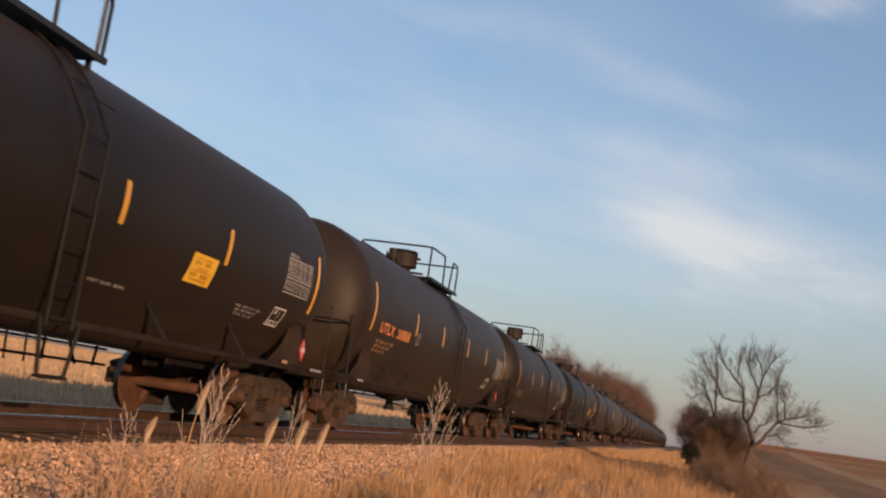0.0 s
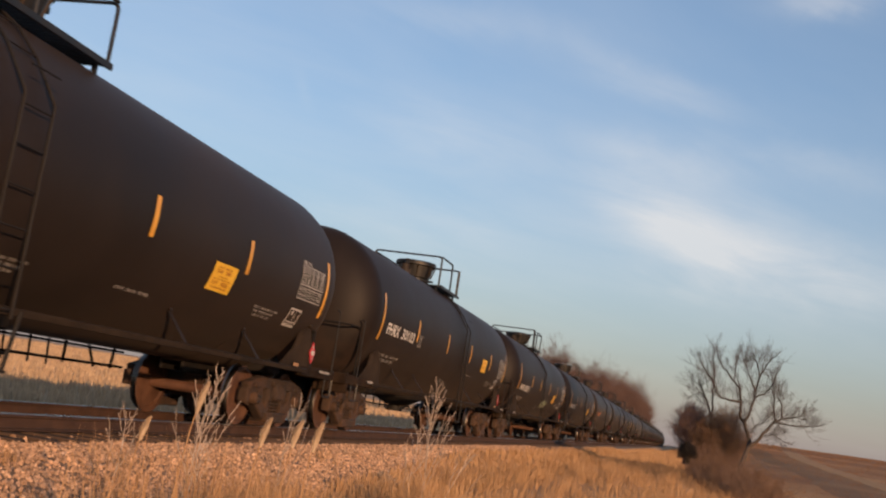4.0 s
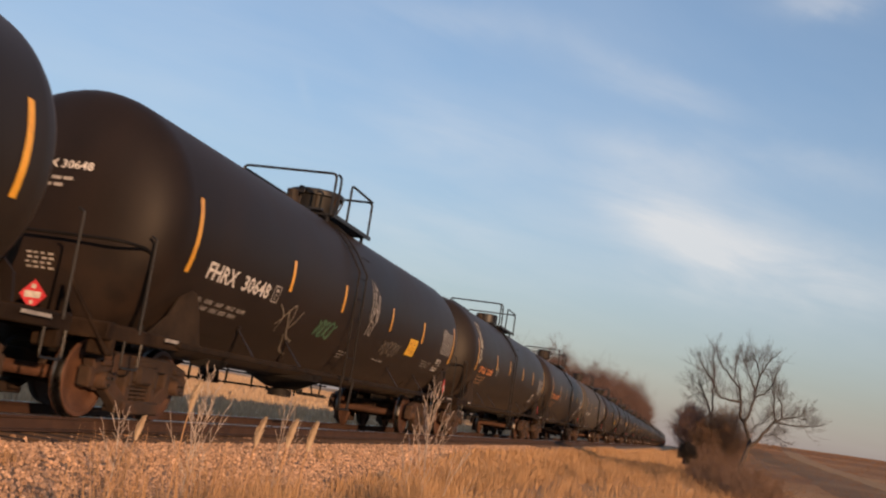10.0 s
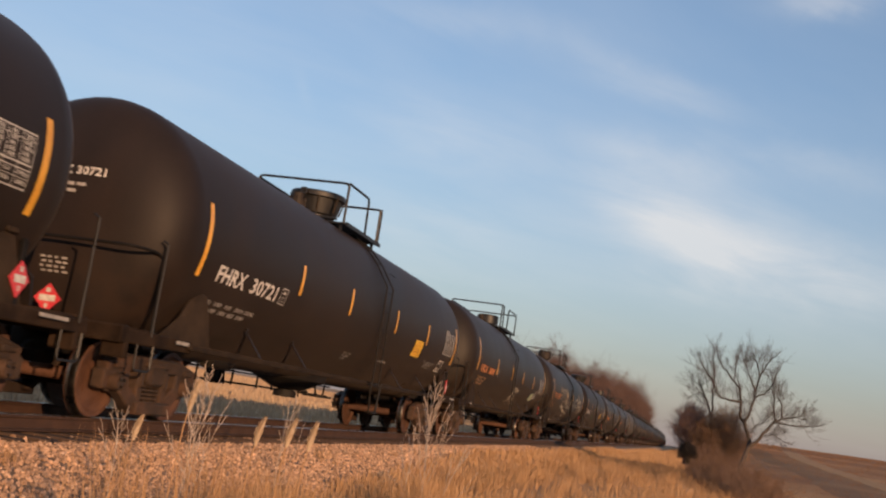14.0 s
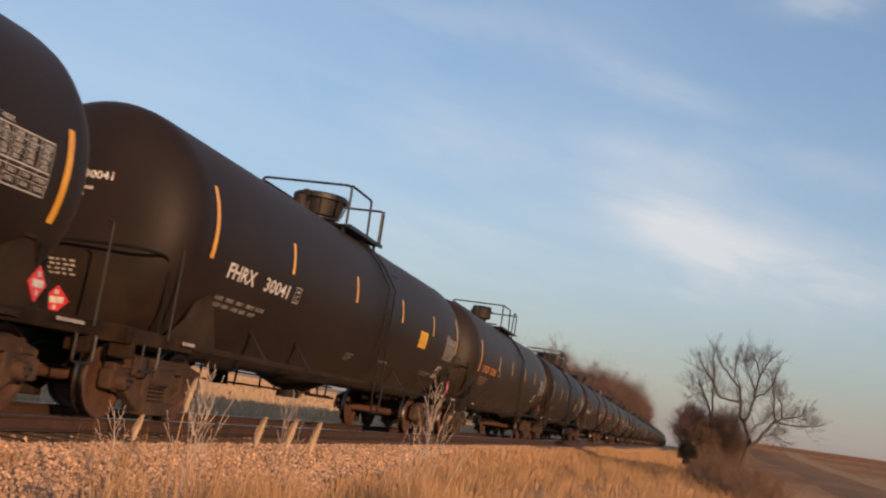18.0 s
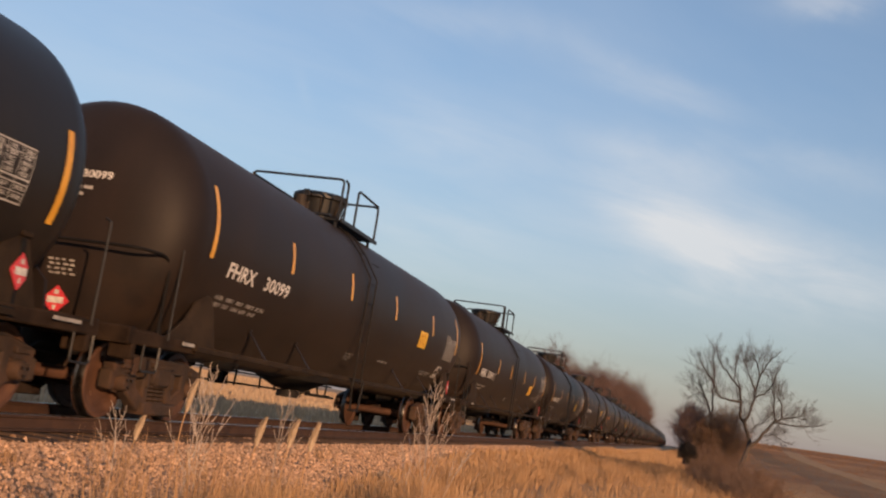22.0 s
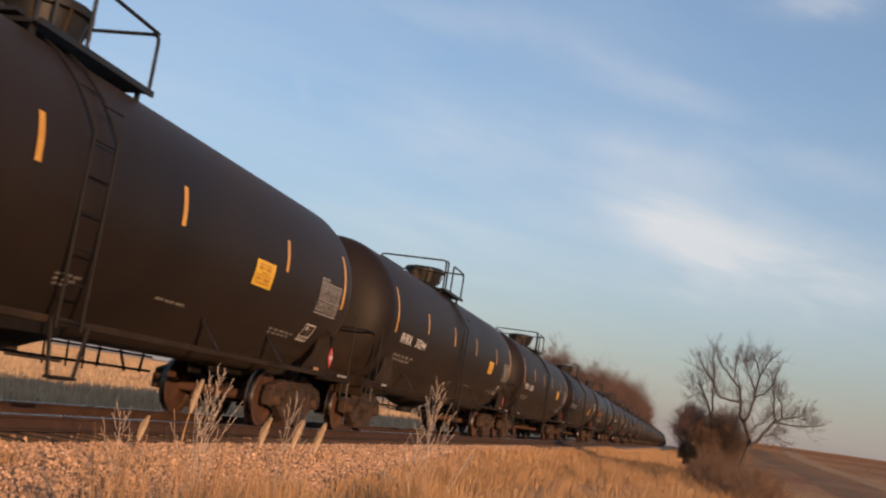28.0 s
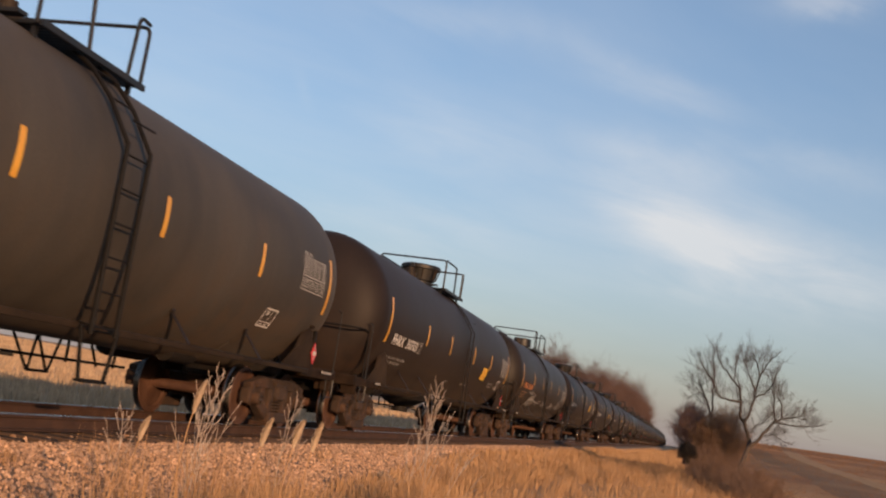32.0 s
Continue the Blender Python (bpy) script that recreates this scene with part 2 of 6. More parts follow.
M_SADDLE = material("brown_dusty_plate", (0.0170, 0.0118, 0.0082), (0.0375, 0.0255, 0.0168), rough=0.85, scale=2.5, fine=40, bump=0.2, vary=0.2, gloss=0.12)
M_TAN = material("faded_orange_stencil_paint", (0.28, 0.15, 0.07), (0.45, 0.27, 0.15), rough=0.7, scale=9, fine=60, bump=0)
M_ORANGE = material("orange_stencil_paint", (0.50, 0.19, 0.07), (0.80, 0.29, 0.07), rough=0.6, scale=14, fine=50, bump=0)
M_OCHRE = material("brown_print_on_notice", (0.34, 0.12, 0.015), (0.45, 0.17, 0.02), rough=0.5, scale=4, fine=40, bump=0)
M_RED = material("red_placard", (0.52, 0.035, 0.05), (0.66, 0.06, 0.07), rough=0.4, scale=4, fine=40, bump=0)
M_SPRAY = material("chalky_spray_paint", (0.38, 0.34, 0.26), (0.60, 0.55, 0.45), rough=0.8, scale=7, fine=40, bump=0)
M_WORN = material("worn_spray_paint", (0.10, 0.085, 0.065), (0.22, 0.19, 0.15), rough=0.8, scale=7, fine=40, bump=0)
M_GREEN = material("pale_green_spray_paint", (0.22, 0.27, 0.17), (0.42, 0.46, 0.30), rough=0.8, scale=7, fine=40, bump=0)
M_TEAL = material("teal_spray_paint", (0.035, 0.085, 0.045), (0.075, 0.15, 0.08), rough=0.8, scale=7, fine=40, bump=0)


def road_dust(m, colour, y0=5.0, y1=7.7, z0=2.4, z1=1.1, most=0.75):
    """Brown dust thrown up by the wheels: patches on the lower shell towards both ends."""
    t = m.node_tree
    bsdf = t.nodes["Principled BSDF"]
    src = bsdf.inputs["Base Color"].links[0].from_socket
    co = t.nodes.new("ShaderNodeTexCoord")
    sp = t.nodes.new("ShaderNodeSeparateXYZ")
    t.links.new(co.outputs["Object"], sp.inputs[0])
    ab = t.nodes.new("ShaderNodeMath"); ab.operation = "ABSOLUTE"
    t.links.new(sp.outputs["Y"], ab.inputs[0])
    def ramp(value, a, b, hi=1.0):
        r = t.nodes.new("ShaderNodeMapRange")
        r.interpolation_type = "SMOOTHSTEP"
        r.inputs["From Min"].default_value, r.inputs["From Max"].default_value, r.inputs["To Max"].default_value = a, b, hi
        t.links.new(value, r.inputs["Value"])
        return r.outputs[0]
    def times(a, b):
        k = t.nodes.new("ShaderNodeMath"); k.operation = "MULTIPLY"
        t.links.new(a, k.inputs[0]); t.links.new(b, k.inputs[1])
        return k.outputs[0]
    low = t.nodes.new("ShaderNodeMath"); low.operation = "MULTIPLY"
    low.inputs[1].default_value = -1.0
    t.links.new(sp.outputs["Z"], low.inputs[0])
    spots = node(t, "ShaderNodeTexNoise", Scale=1.6, Detail=7.0, Roughness=0.65)
    t.links.new(co.outputs["Object"], spots.inputs["Vector"])
    fac = times(times(ramp(ab.outputs[0], y0, y1), ramp(low.outputs[0], -z0, -z1)), ramp(spots.outputs["Fac"], 0.36, 0.62, most))
    mx = t.nodes.new("ShaderNodeMix"); mx.data_type = "RGBA"
    mx.inputs["B"].default_value = (*colour, 1)
    t.links.new(fac, mx.inputs["Factor"]); t.links.new(src, mx.inputs["A"])
    t.links.new(mx.outputs["Result"], bsdf.inputs["Base Color"])


for m in (M_TANK, M_TANK_U, M_TANK_G):      # a film of dust on the paint
    b = m.node_tree.nodes["Principled BSDF"]
    b.inputs["Sheen Weight"].default_value, b.inputs["Sheen Roughness"].default_value = 0.035, 0.45
    b.inputs["Sheen Tint"].default_value = (0.80, 0.62, 0.48, 1)
road_dust(M_TANK, (0.036, 0.0230, 0.0162))
road_dust(M_TANK_S, (0.040, 0.0260, 0.0180), y0=4.6)
road_dust(M_TANK_U, (0.040, 0.0260, 0.0180), y0=4.6)
road_dust(M_TANK_G, (0.080, 0.052, 0.032), y0=0.0, y1=4.0, z0=2.5, z1=1.3, most=0.6)


# ------------------------------------------------------------ mesh helpers
def mesh_of(name, bm, mats, smooth=True):
    me = bpy.data.meshes.new(name)
    bm.to_mesh(me)
    bm.free()
    for m in (mats if isinstance(mats, (list, tuple)) else [mats]):
        me.materials.append(m)
    if smooth:
        me.polygons.foreach_set("use_smooth", [True] * len(me.polygons))
        me.set_sharp_from_angle(angle=radians(38))
    return me


def part(name, bm, mat, parent, label="", at=None, smooth=True):
    ob = new(name, bm if isinstance(bm, bpy.types.Mesh) else mesh_of(name, bm, mat, smooth))
    ob.parent = parent
    if at is not None:
        ob.matrix_basis = at
    if label:
        ob["label"] = label
    return ob


def empty(name, m=None):
    ob = new(name)
    ob.empty_display_size = 0.3
    if m is not None:
        ob.matrix_basis = m
    return ob


def box(bm, c, s, rot=None, bev=0.0, mat=0):
    vs = bmesh.ops.create_cube(bm, size=1)["verts"]
    m = Matrix.Translation(c) @ (rot if rot is not None else Matrix()) @ Matrix.Diagonal((*s, 1))
    bmesh.ops.transform(bm, matrix=m, verts=vs)
    if bev:
        es = {e for v in vs for e in v.link_edges}
        bmesh.ops.bevel(bm, geom=list(es), offset=bev, segments=1, affect="EDGES", clamp_overlap=True)
    return vs


def rod(bm, p, q, r, seg=8, r2=None, caps=True, mat=0):
    p, q = Vector(p), Vector(q)
    d = q - p
    vs = bmesh.ops.create_cone(bm, cap_ends=caps, segments=seg, radius1=r, radius2=r if r2 is None else r2, depth=d.length)["verts"]
    m = Matrix.Translation((p + q) / 2) @ d.to_track_quat("Z", "Y").to_matrix().to_4x4()
    bmesh.ops.transform(bm, matrix=m, verts=vs)
    if mat:
        for f in {f for v in vs for f in v.link_faces}:
            f.material_index = mat


def tube(bm, pts, r, seg=6, closed=False):
    """A bent pipe through the points, with mitred joints."""
    pts = [Vector(p) for p in pts]
    rings = []
    n = len(pts)
    ref = None
    for i, p in enumerate(pts):
        a = pts[(i - 1) % n] if (closed or i) else None
        b = pts[(i + 1) % n] if (closed or i < n - 1) else None
        d = ((p - a).normalized() if a is not None else Vector()) + ((b - p).normalized() if b is not None else Vector())
        d = d.normalized()
        if ref is None:
            ref = d.orthogonal().normalized()
        u = (ref - d * ref.dot(d)).normalized()
        ref = u
        w = d.cross(u)
        rings.append([bm.verts.new(p + (u * math.cos(k * math.tau / seg) + w * math.sin(k * math.tau / seg)) * r) for k in range(seg)])
    for i in range(n if closed else n - 1):
        A, B = rings[i], rings[(i + 1) % n]
        for k in range(seg):
            bm.faces.new((A[k], A[(k + 1) % seg], B[(k + 1) % seg], B[k]))
    if not closed:
        bm.faces.new(rings[0][::-1])
        bm.faces.new(rings[-1])


def rounded(pts, r=0.12, n=4):
    """Points with the inner corners rounded off."""
    pts = [Vector(p) for p in pts]
    res = [pts[0]]
    for a, b, c in zip(pts, pts[1:], pts[2:]):
        u, w = (a - b), (c - b)
        k = min(r, u.length * 0.45, w.length * 0.45)
        s, e = b + u.normalized() * k, b + w.normalized() * k
        for i in range(n + 1):
            f = i / n
            res.append(s * (1 - f) ** 2 + b * 2 * f * (1 - f) + e * f * f)
    res.append(pts[-1])
    return res


def revolve(bm, prof, axis="z", seg=24, base=(0, 0, 0), mats=None):
    """Turn a profile of (radius, along) about an axis."""
    base = Vector(base)
    rings = []
    for r, a in prof:
        ring = []
        for k in range(seg):
            c, s = math.cos(k * math.tau / seg) * r, math.sin(k * math.tau / seg) * r
            v = (c, s, a) if axis == "z" else (a, c, s) if axis == "x" else (c, a, s)
            ring.append(bm.verts.new(base + Vector(v)))
        rings.append(ring)
    for i in range(len(rings) - 1):
        for k in range(seg):
            f = bm.faces.new((rings[i][k], rings[i][(k + 1) % seg], rings[i + 1][(k + 1) % seg], rings[i + 1][k]))
            if mats:
                f.material_index = mats[i]
    bm.faces.new(rings[0][::-1])
    bm.faces.new(rings[-1])
    bmesh.ops.recalc_face_normals(bm, faces=bm.faces)


# ------------------------------------------------------------ ground
def relief(X, Y):
    """Height of the land at X across the track and Y along it."""
    bed = np.interp(X, [-4.2, -2.0, -1.5, 1.5, 2.0, 3.3, 4.6], [-0.85, -0.27, -0.235, -0.235, -0.27, -0.66, -0.62])
    left = np.interp(X, [-300, -120, -60, -25, -4.2], [5.0, 0.5, -0.7, -0.9, -0.85])
    near = np.interp(X, [4.6, 7.5, 10.5, 14, 30, 70], [-0.62, -0.55, -0.75, -1.25, -1.6, -1.9])
    hill = np.interp(X, [4.6, 21, 60, 200, 700], [0, 1.0, 1.12, 1.0, 0.6]) * np.interp(Y, [45, 70, 130, 220, 300, 420, 1500], [0, 0.25, 1.75, 4.3, 6.3, 7.2, 5.0])
    z = np.where(X < -4.2, left, np.where(X > 4.6, near + hill, bed))
    return z + np.where(np.abs(X) > 4.6, 0.05 * np.sin(X * 1.3 + Y * 0.4) * np.sin(Y * 0.7 - X * 0.2), 0)


def sheet(name, xs, ys, f, mats, pick=None):
    X, Y = np.meshgrid(xs, ys)
    Z = f(X, Y)
    V = np.stack([X, Y, Z], -1).reshape(-1, 3)
    nx, ny = len(xs), len(ys)
    i = np.arange(nx - 1)[None, :] + np.arange(ny - 1)[:, None] * nx
    F = np.stack([i, i + 1, i + nx + 1, i + nx], -1).reshape(-1, 4)
    me = bpy.data.meshes.new(name)
    me.from_pydata(V.tolist(), [], F.tolist())
    for m in mats:
        me.materials.append(m)
    if pick is not None:
        c = V[F].mean(1)
        me.polygons.foreach_set("material_index", pick(c[:, 0], c[:, 1]).astype(int))
    me.polygons.foreach_set("use_smooth", [True] * len(F))
    return new(name, me)


def zone(X, Y):
    """Bands of the ploughed slope: dark below, a pale strip, plain stubble above."""
    q = X + 1.2 * np.sin(Y * 0.045) - np.interp(Y, [75, 215], [-1.5, 1.0])
    return np.where((q > 25.0) & (q < 28.4) & (Y < 235), 3, np.where((q > 18.5) & (q <= 25.0) & (Y < 190), 4, 2))


xs = np.unique(np.concatenate([np.linspace(-4.6, 9, 70), np.linspace(18, 34, 21), -4.6 - np.geomspace(0.4, 2500, 36), 9 + np.geomspace(0.4, 2500, 40)]))
ys = np.unique(np.concatenate([np.linspace(-60, 60, 121), 60 + np.geomspace(1, 3500, 60), -60 - np.geomspace(2, 1500, 14)]))
ground = sheet("ground", xs, ys, relief, [M_GROUND, M_BALLAST, M_FIELD, M_STRIP, M_DARKFIELD],
               lambda X, Y: np.where((X > -3.25) & (X < np.interp(Y, [13, 22, 30], [3.25, 2.6, 2.1])), 1, np.where((X > np.interp(Y, [15, 60, 200], [10.5, 9.5, 5.0])) & (Y > 15), np.where(Y > 75, zone(X, Y), 2), 0)))
tagged(ground, "dry golden grassland with a gravel track bed", "ground", kind="structure")

rng = np.random.default_rng(5)


def scatter(name, V, F, counts, mat, label, category):
    me = bpy.data.meshes.new(name)
    me.from_pydata(V.tolist(), [], F.tolist())
    me.materials.append(mat)
    return tagged(new(name, me), label, category, kind="stuff")


# loose stones over the shoulder, smaller count further off
ICO = bmesh.new()
bmesh.ops.create_icosphere(ICO, subdivisions=1, radius=1)
ICO.verts.ensure_lookup_table()
IV = np.array([v.co for v in ICO.verts])
IF = np.array([[v.index for v in f.verts] for f in ICO.faces])
ICO.free()


def stones(name, regions):
    Vs, Fs, base = [], [], 0
    for x0, x1, y0, y1, n, s0, s1 in regions:
        X, Y = rng.uniform(x0, x1, n), rng.uniform(y0, y1, n)
        S = rng.uniform(s0, s1, n)
        Z = relief(X, Y) + S * 0.25
        for i in range(n):
            v = IV * (1 + rng.uniform(-0.32, 0.32, (len(IV), 1))) * S[i] * rng.uniform(0.6, 1.15, (1, 3))
            a = rng.uniform(0, 6.28)
            c, s = math.cos(a), math.sin(a)
            v = v @ np.array([[c, -s, 0], [s, c, 0], [0, 0, 1]])
            Vs.append(v + (X[i], Y[i], Z[i]))
            Fs.append(IF + base)
            base += len(IV)
    return scatter(name, np.concatenate(Vs), np.concatenate(Fs), None, M_STONE, "loose pale ballast stones on the track shoulder", "gravel")


stones("gravel", [(1.25, 3.7, 5.5, 14, 14500, 0.010, 0.028), (1.25, 2.9, 14, 24, 6200, 0.014, 0.032), (1.25, 2.1, 24, 45, 2800, 0.022, 0.042),
                  (-1.5, 1.25, 6, 20, 1500, 0.02, 0.04)])


# ------------------------------------------------------------ track
def bend(y):
    """The line drifts gently to the left beyond 200 m."""
    return -1.8e-5 * max(0.0, y - 200.0) ** 2


def rail(name, x):
    prof = [(-0.070, -0.175), (0.070, -0.175), (0.070, -0.163), (0.012, -0.145), (0.010, -0.048), (0.036, -0.036), (0.036, -0.010), (0.028, 0.0),
            (-0.028, 0.0), (-0.036, -0.010), (-0.036, -0.036), (-0.010, -0.048), (-0.012, -0.145), (-0.070, -0.163)]
    bm = bmesh.new()
    n = len(prof)
    rows = [[bm.verts.new((x + a + bend(y), y, b)) for a, b in prof] for y in (-120, 200, 300, 400, 500, 650, 800, 1000, 1250, 1500)]
    for A, B in zip(rows, rows[1:]):
        for k in range(n):
            f = bm.faces.new((A[k], A[(k + 1) % n], B[(k + 1) % n], B[k]))
            f.material_index = 1 if k in (6, 7, 8) else 0
    bmesh.ops.recalc_face_normals(bm, faces=bm.faces)
    ob = new(name, mesh_of(name, bm, [M_RAIL, M_RAILHEAD], False))
    return tagged(ob, "long rusty steel rail with a polished head", "rail", kind="structure")


rail("rail_near", 0.7525)
rail("rail_far", -0.7525)

bm = bmesh.new()
box(bm, (0, 0, 0), (2.6, 0.23, 0.18), bev=0.012)
tie_mesh = mesh_of("crosstie", bm, M_TIE)
ties = empty("railway_ties")
tagged(ties, "weathered timber crossties bedded in ballast", "railway ties", kind="structure")
for i in range(150):
    part("crosstie", tie_mesh, None, ties, at=pose(0.03 * math.sin(i * 2.3), -6 + i * 0.53, -0.283, 0, 0, 0.6 * math.sin(i * 1.7)))

# ------------------------------------------------------------ tank cars
R, ZC, HALF, HEAD = 1.5625, 2.413, 7.66, 0.74


def tank_mesh(name, mat):
    bm = bmesh.new()
    prof = [(0.02, -HALF - HEAD)]
    for i in range(1, 11):
        a = i / 10 * math.pi / 2
        prof.append((R * math.sin(a) ** 0.86, -HALF - HEAD * math.cos(a) ** 0.86))
    for y in (-5.1, -2.55, 0.0, 2.55, 5.1):
        prof.append((R, y))
    for i in range(10, 0, -1):
        a = i / 10 * math.pi / 2
        prof.append((R * math.sin(a) ** 0.86, HALF + HEAD * math.cos(a) ** 0.86))
    prof.append((0.02, HALF + HEAD))
    revolve(bm, prof, "y", 56, (0, 0, ZC))
    return mesh_of(name, bm, mat)


def on_tank(y, z, lift=0.005):
    """The point of the shell on the side towards +x, at height z."""
    dz = max(-R, min(R, z - ZC))
    x = math.sqrt(R * R - dz * dz)
    k = (R + lift) / R
    return Vector((x * k, y, ZC + dz * k))


def on_head(x, z, end, lift=0.006):
    q = max(0.0, 1 - (math.hypot(x, z - ZC) / R) ** (2 / 0.86))
    return Vector((x, end * (HALF + HEAD * q ** 0.43 + lift), z))


def patch(bm, y0, y1, z0, z1, lift=0.005, nz=4, skew=0.0):
    rows = []
    for i in range(nz + 1):
        z = z0 + (z1 - z0) * i / nz
        rows.append([bm.verts.new(on_tank(y, z, lift)) for y in (y0 + skew * i / nz, y1 + skew * i / nz)])
    for a, b in zip(rows, rows[1:]):
        bm.faces.new((a[0], a[1], b[1], b[0]))


def head_patch(bm, x0, x1, z0, z1, end, lift=0.006):
    q = [bm.verts.new(on_head(x, z, end, lift)) for x, z in ((x0, z0), (x1, z0), (x1, z1), (x0, z1))]
    bm.faces.new(q if end < 0 else q[::-1])


def bars(bm, y0, y1, z, h, words, seed, lift=0.005):
    """A line of lettering too small to read, as words of narrow bars."""
    rnd = random.Random(seed)
    w = (y1 - y0) / words
    for i in range(words):
        a = y0 + i * w
        b = a + w * rnd.uniform(0.62, 0.9)
        h2 = h * 1.25
        n = max(2, round((b - a) / (h2 * 0.8)))
        for k in range(n):
            p, q = a + (b - a) * k / n, (b - a) / n
            t = h2 * 0.17
            for e in (0.06, 0.62) if rnd.random() < 0.75 else (0.34,):
                patch(bm, p + e * q, p + (e + 0.24) * q, z, z + h2, lift, 1)
            for e in rnd.sample((0.0, 0.41, 0.83), 2):
                patch(bm, p + 0.06 * q, p + 0.86 * q, z + e * h2, z + e * h2 + t, lift + 0.0006, 1)


def lettering(text, size, wide=1.0):
    cu = bpy.data.curves.new("lettering", "FONT")
    cu.body, cu.size, cu.resolution_u, cu.offset = text, size, 2, 0.022
    ob = bpy.data.objects.new("lettering", cu)
    scene.collection.objects.link(ob)
    bpy.context.view_layer.update()
    me = bpy.data.meshes.new_from_object(ob.evaluated_get(bpy.context.evaluated_depsgraph_get()))
    bpy.data.objects.remove(ob)
    return me


def mark(name, text, y0, y1, z0, z1, mat, parent, on=on_tank, label="", lift=0.006):
    """Stencilled writing, laid over the shell between y0 and y1."""
    me = lettering(text, 1.0)
    co = np.array([v.co for v in me.vertices])
    lo, hi = co.min(0), co.max(0)
    for v, c in zip(me.vertices, co):
        u = (c[0] - lo[0]) / (hi[0] - lo[0])
        w = (c[1] - lo[1]) / (hi[1] - lo[1])
        v.co = on(y0 + (y1 - y0) * u, z0 + (z1 - z0) * w, lift)
    me.materials.clear()
    me.materials.append(mat)
    return part(name, me, None, parent, label)


def stroke(bm, pts, w, lift=0.007):
    """A brushed line over the shell; pts are (y, z)."""
    pts = [Vector((p[0], p[1], 0)) for p in pts]
    L = []
    for i, p in enumerate(pts):
        d = (pts[min(i + 1, len(pts) - 1)] - pts[max(i - 1, 0)])
        d = d.normalized() if d.length else Vector((1, 0, 0))
        n = Vector((-d.y, d.x, 0)) * w / 2
        L.append((bm.verts.new(on_tank(p.x + n.x, p.y + n.y, lift)), bm.verts.new(on_tank(p.x - n.x, p.y - n.y, lift))))
    for a, b in zip(L, L[1:]):
        bm.faces.new((a[1], b[1], b[0], a[0]))


# ---- the running gear, one mesh a part, shared by all cars
def wheelset_mesh():
    bm = bmesh.new()
    seg = 32
    for s in (1, -1):
        # plate, rim and flange of one wheel, from the outer face inwards
        prof = [(0.10, 0.86), (0.135, 0.84), (0.15, 0.80), (0.33, 0.775), (0.385, 0.80), (0.40, 0.825), (0.448, 0.826), (0.457, 0.815),
                (0.460, 0.725), (0.487, 0.705), (0.484, 0.690), (0.40, 0.690), (0.38, 0.72), (0.16, 0.71), (0.12, 0.69)]
        mats = [0, 0, 0, 0, 0, 0, 0, 1, 1, 0, 0, 0, 0, 0]
        revolve(bm, [(r, a * s) for r, a in prof], "x", seg, mats=mats)
    rod(bm, (-1.05, 0, 0), (1.05, 0, 0), 0.082, 14)
    # chalked inspection marks on the plate
    for k in range(3):
        a = k * 2.1 + 0.4
        box(bm, (0.785, 0.25 * math.cos(a), 0.25 * math.sin(a)), (0.02, 0.05, 0.05))
    return mesh_of("wheelset", bm, [M_WHEEL, M_TREAD])


def frame_mesh():
    """The cast side frame of a truck, with its two windows and the spring opening."""
    bm = bmesh.new()
    t = 0.17
    def beam(a, b, h, thick=t):
        a, b = Vector((0, *a)), Vector((0, *b))
        d = b - a
        ang = math.atan2(d.z, d.y)
        box(bm, (a + b) / 2, (thick, d.length, h), Matrix.Rotation(ang, 4, "X"), bev=0.022)
    beam((-0.66, 0.70), (0.66, 0.70), 0.18)                   # top chord
    for s in (1, -1):
        beam((s * 0.58, 0.71), (s * 1.12, 0.59), 0.20)        # shoulder over the journal
        beam((s * 0.66, 0.64), (s * 0.66, 0.33), 0.15)        # pedestal legs
        beam((s * 1.12, 0.60), (s * 1.12, 0.36), 0.13)
        beam((s * 0.74, 0.43), (s * 0.33, 0.18), 0.20)        # diagonal
        beam((s * 0.31, 0.66), (s * 0.31, 0.22), 0.14)        # columns beside the springs
        box(bm, (0.06, s * 0.31, 0.52), (0.10, 0.09, 0.20), bev=0.015)
        box(bm, (0.09, s * 0.88, 0.655), (0.06, 0.24, 0.07), bev=0.015)
    beam((-0.42, 0.17), (0.42, 0.17), 0.16, 0.30)             # spring seat
    beam((-0.22, 0.55), (0.22, 0.55), 0.15, 0.26)             # bolster end
    box(bm, (0.10, 0, 0.705), (0.05, 0.56, 0.07), bev=0.012)
    return mesh_of("side_frame", bm, M_RUST)


def spring_mesh():
    bm = bmesh.new()
    pts = [(0.068 * math.cos(a), 0.068 * math.sin(a), 0.245 + 0.25 * a / (5 * math.tau)) for a in np.linspace(0, 5 * math.tau, 41)]
    tube(bm, pts, 0.017, 5)
    return mesh_of("coil_spring", bm, M_RUST)


def cap_mesh():
    bm = bmesh.new()
    revolve(bm, [(0.02, 0.155), (0.085, 0.15), (0.10, 0.13), (0.105, 0.0), (0.13, -0.01), (0.13, -0.06)], "x", 16)
    for k in range(3):
        a = k * math.tau / 3 + 0.5
        rod(bm, (0.15, 0.055 * math.cos(a), 0.055 * math.sin(a)), (0.175, 0.055 * math.cos(a), 0.055 * math.sin(a)), 0.017, 6, mat=1)
    box(bm, (-0.02, 0, 0.12), (0.16, 0.26, 0.10), bev=0.02)
    return mesh_of("bearing_cap", bm, [M_RUST, M_TREAD])


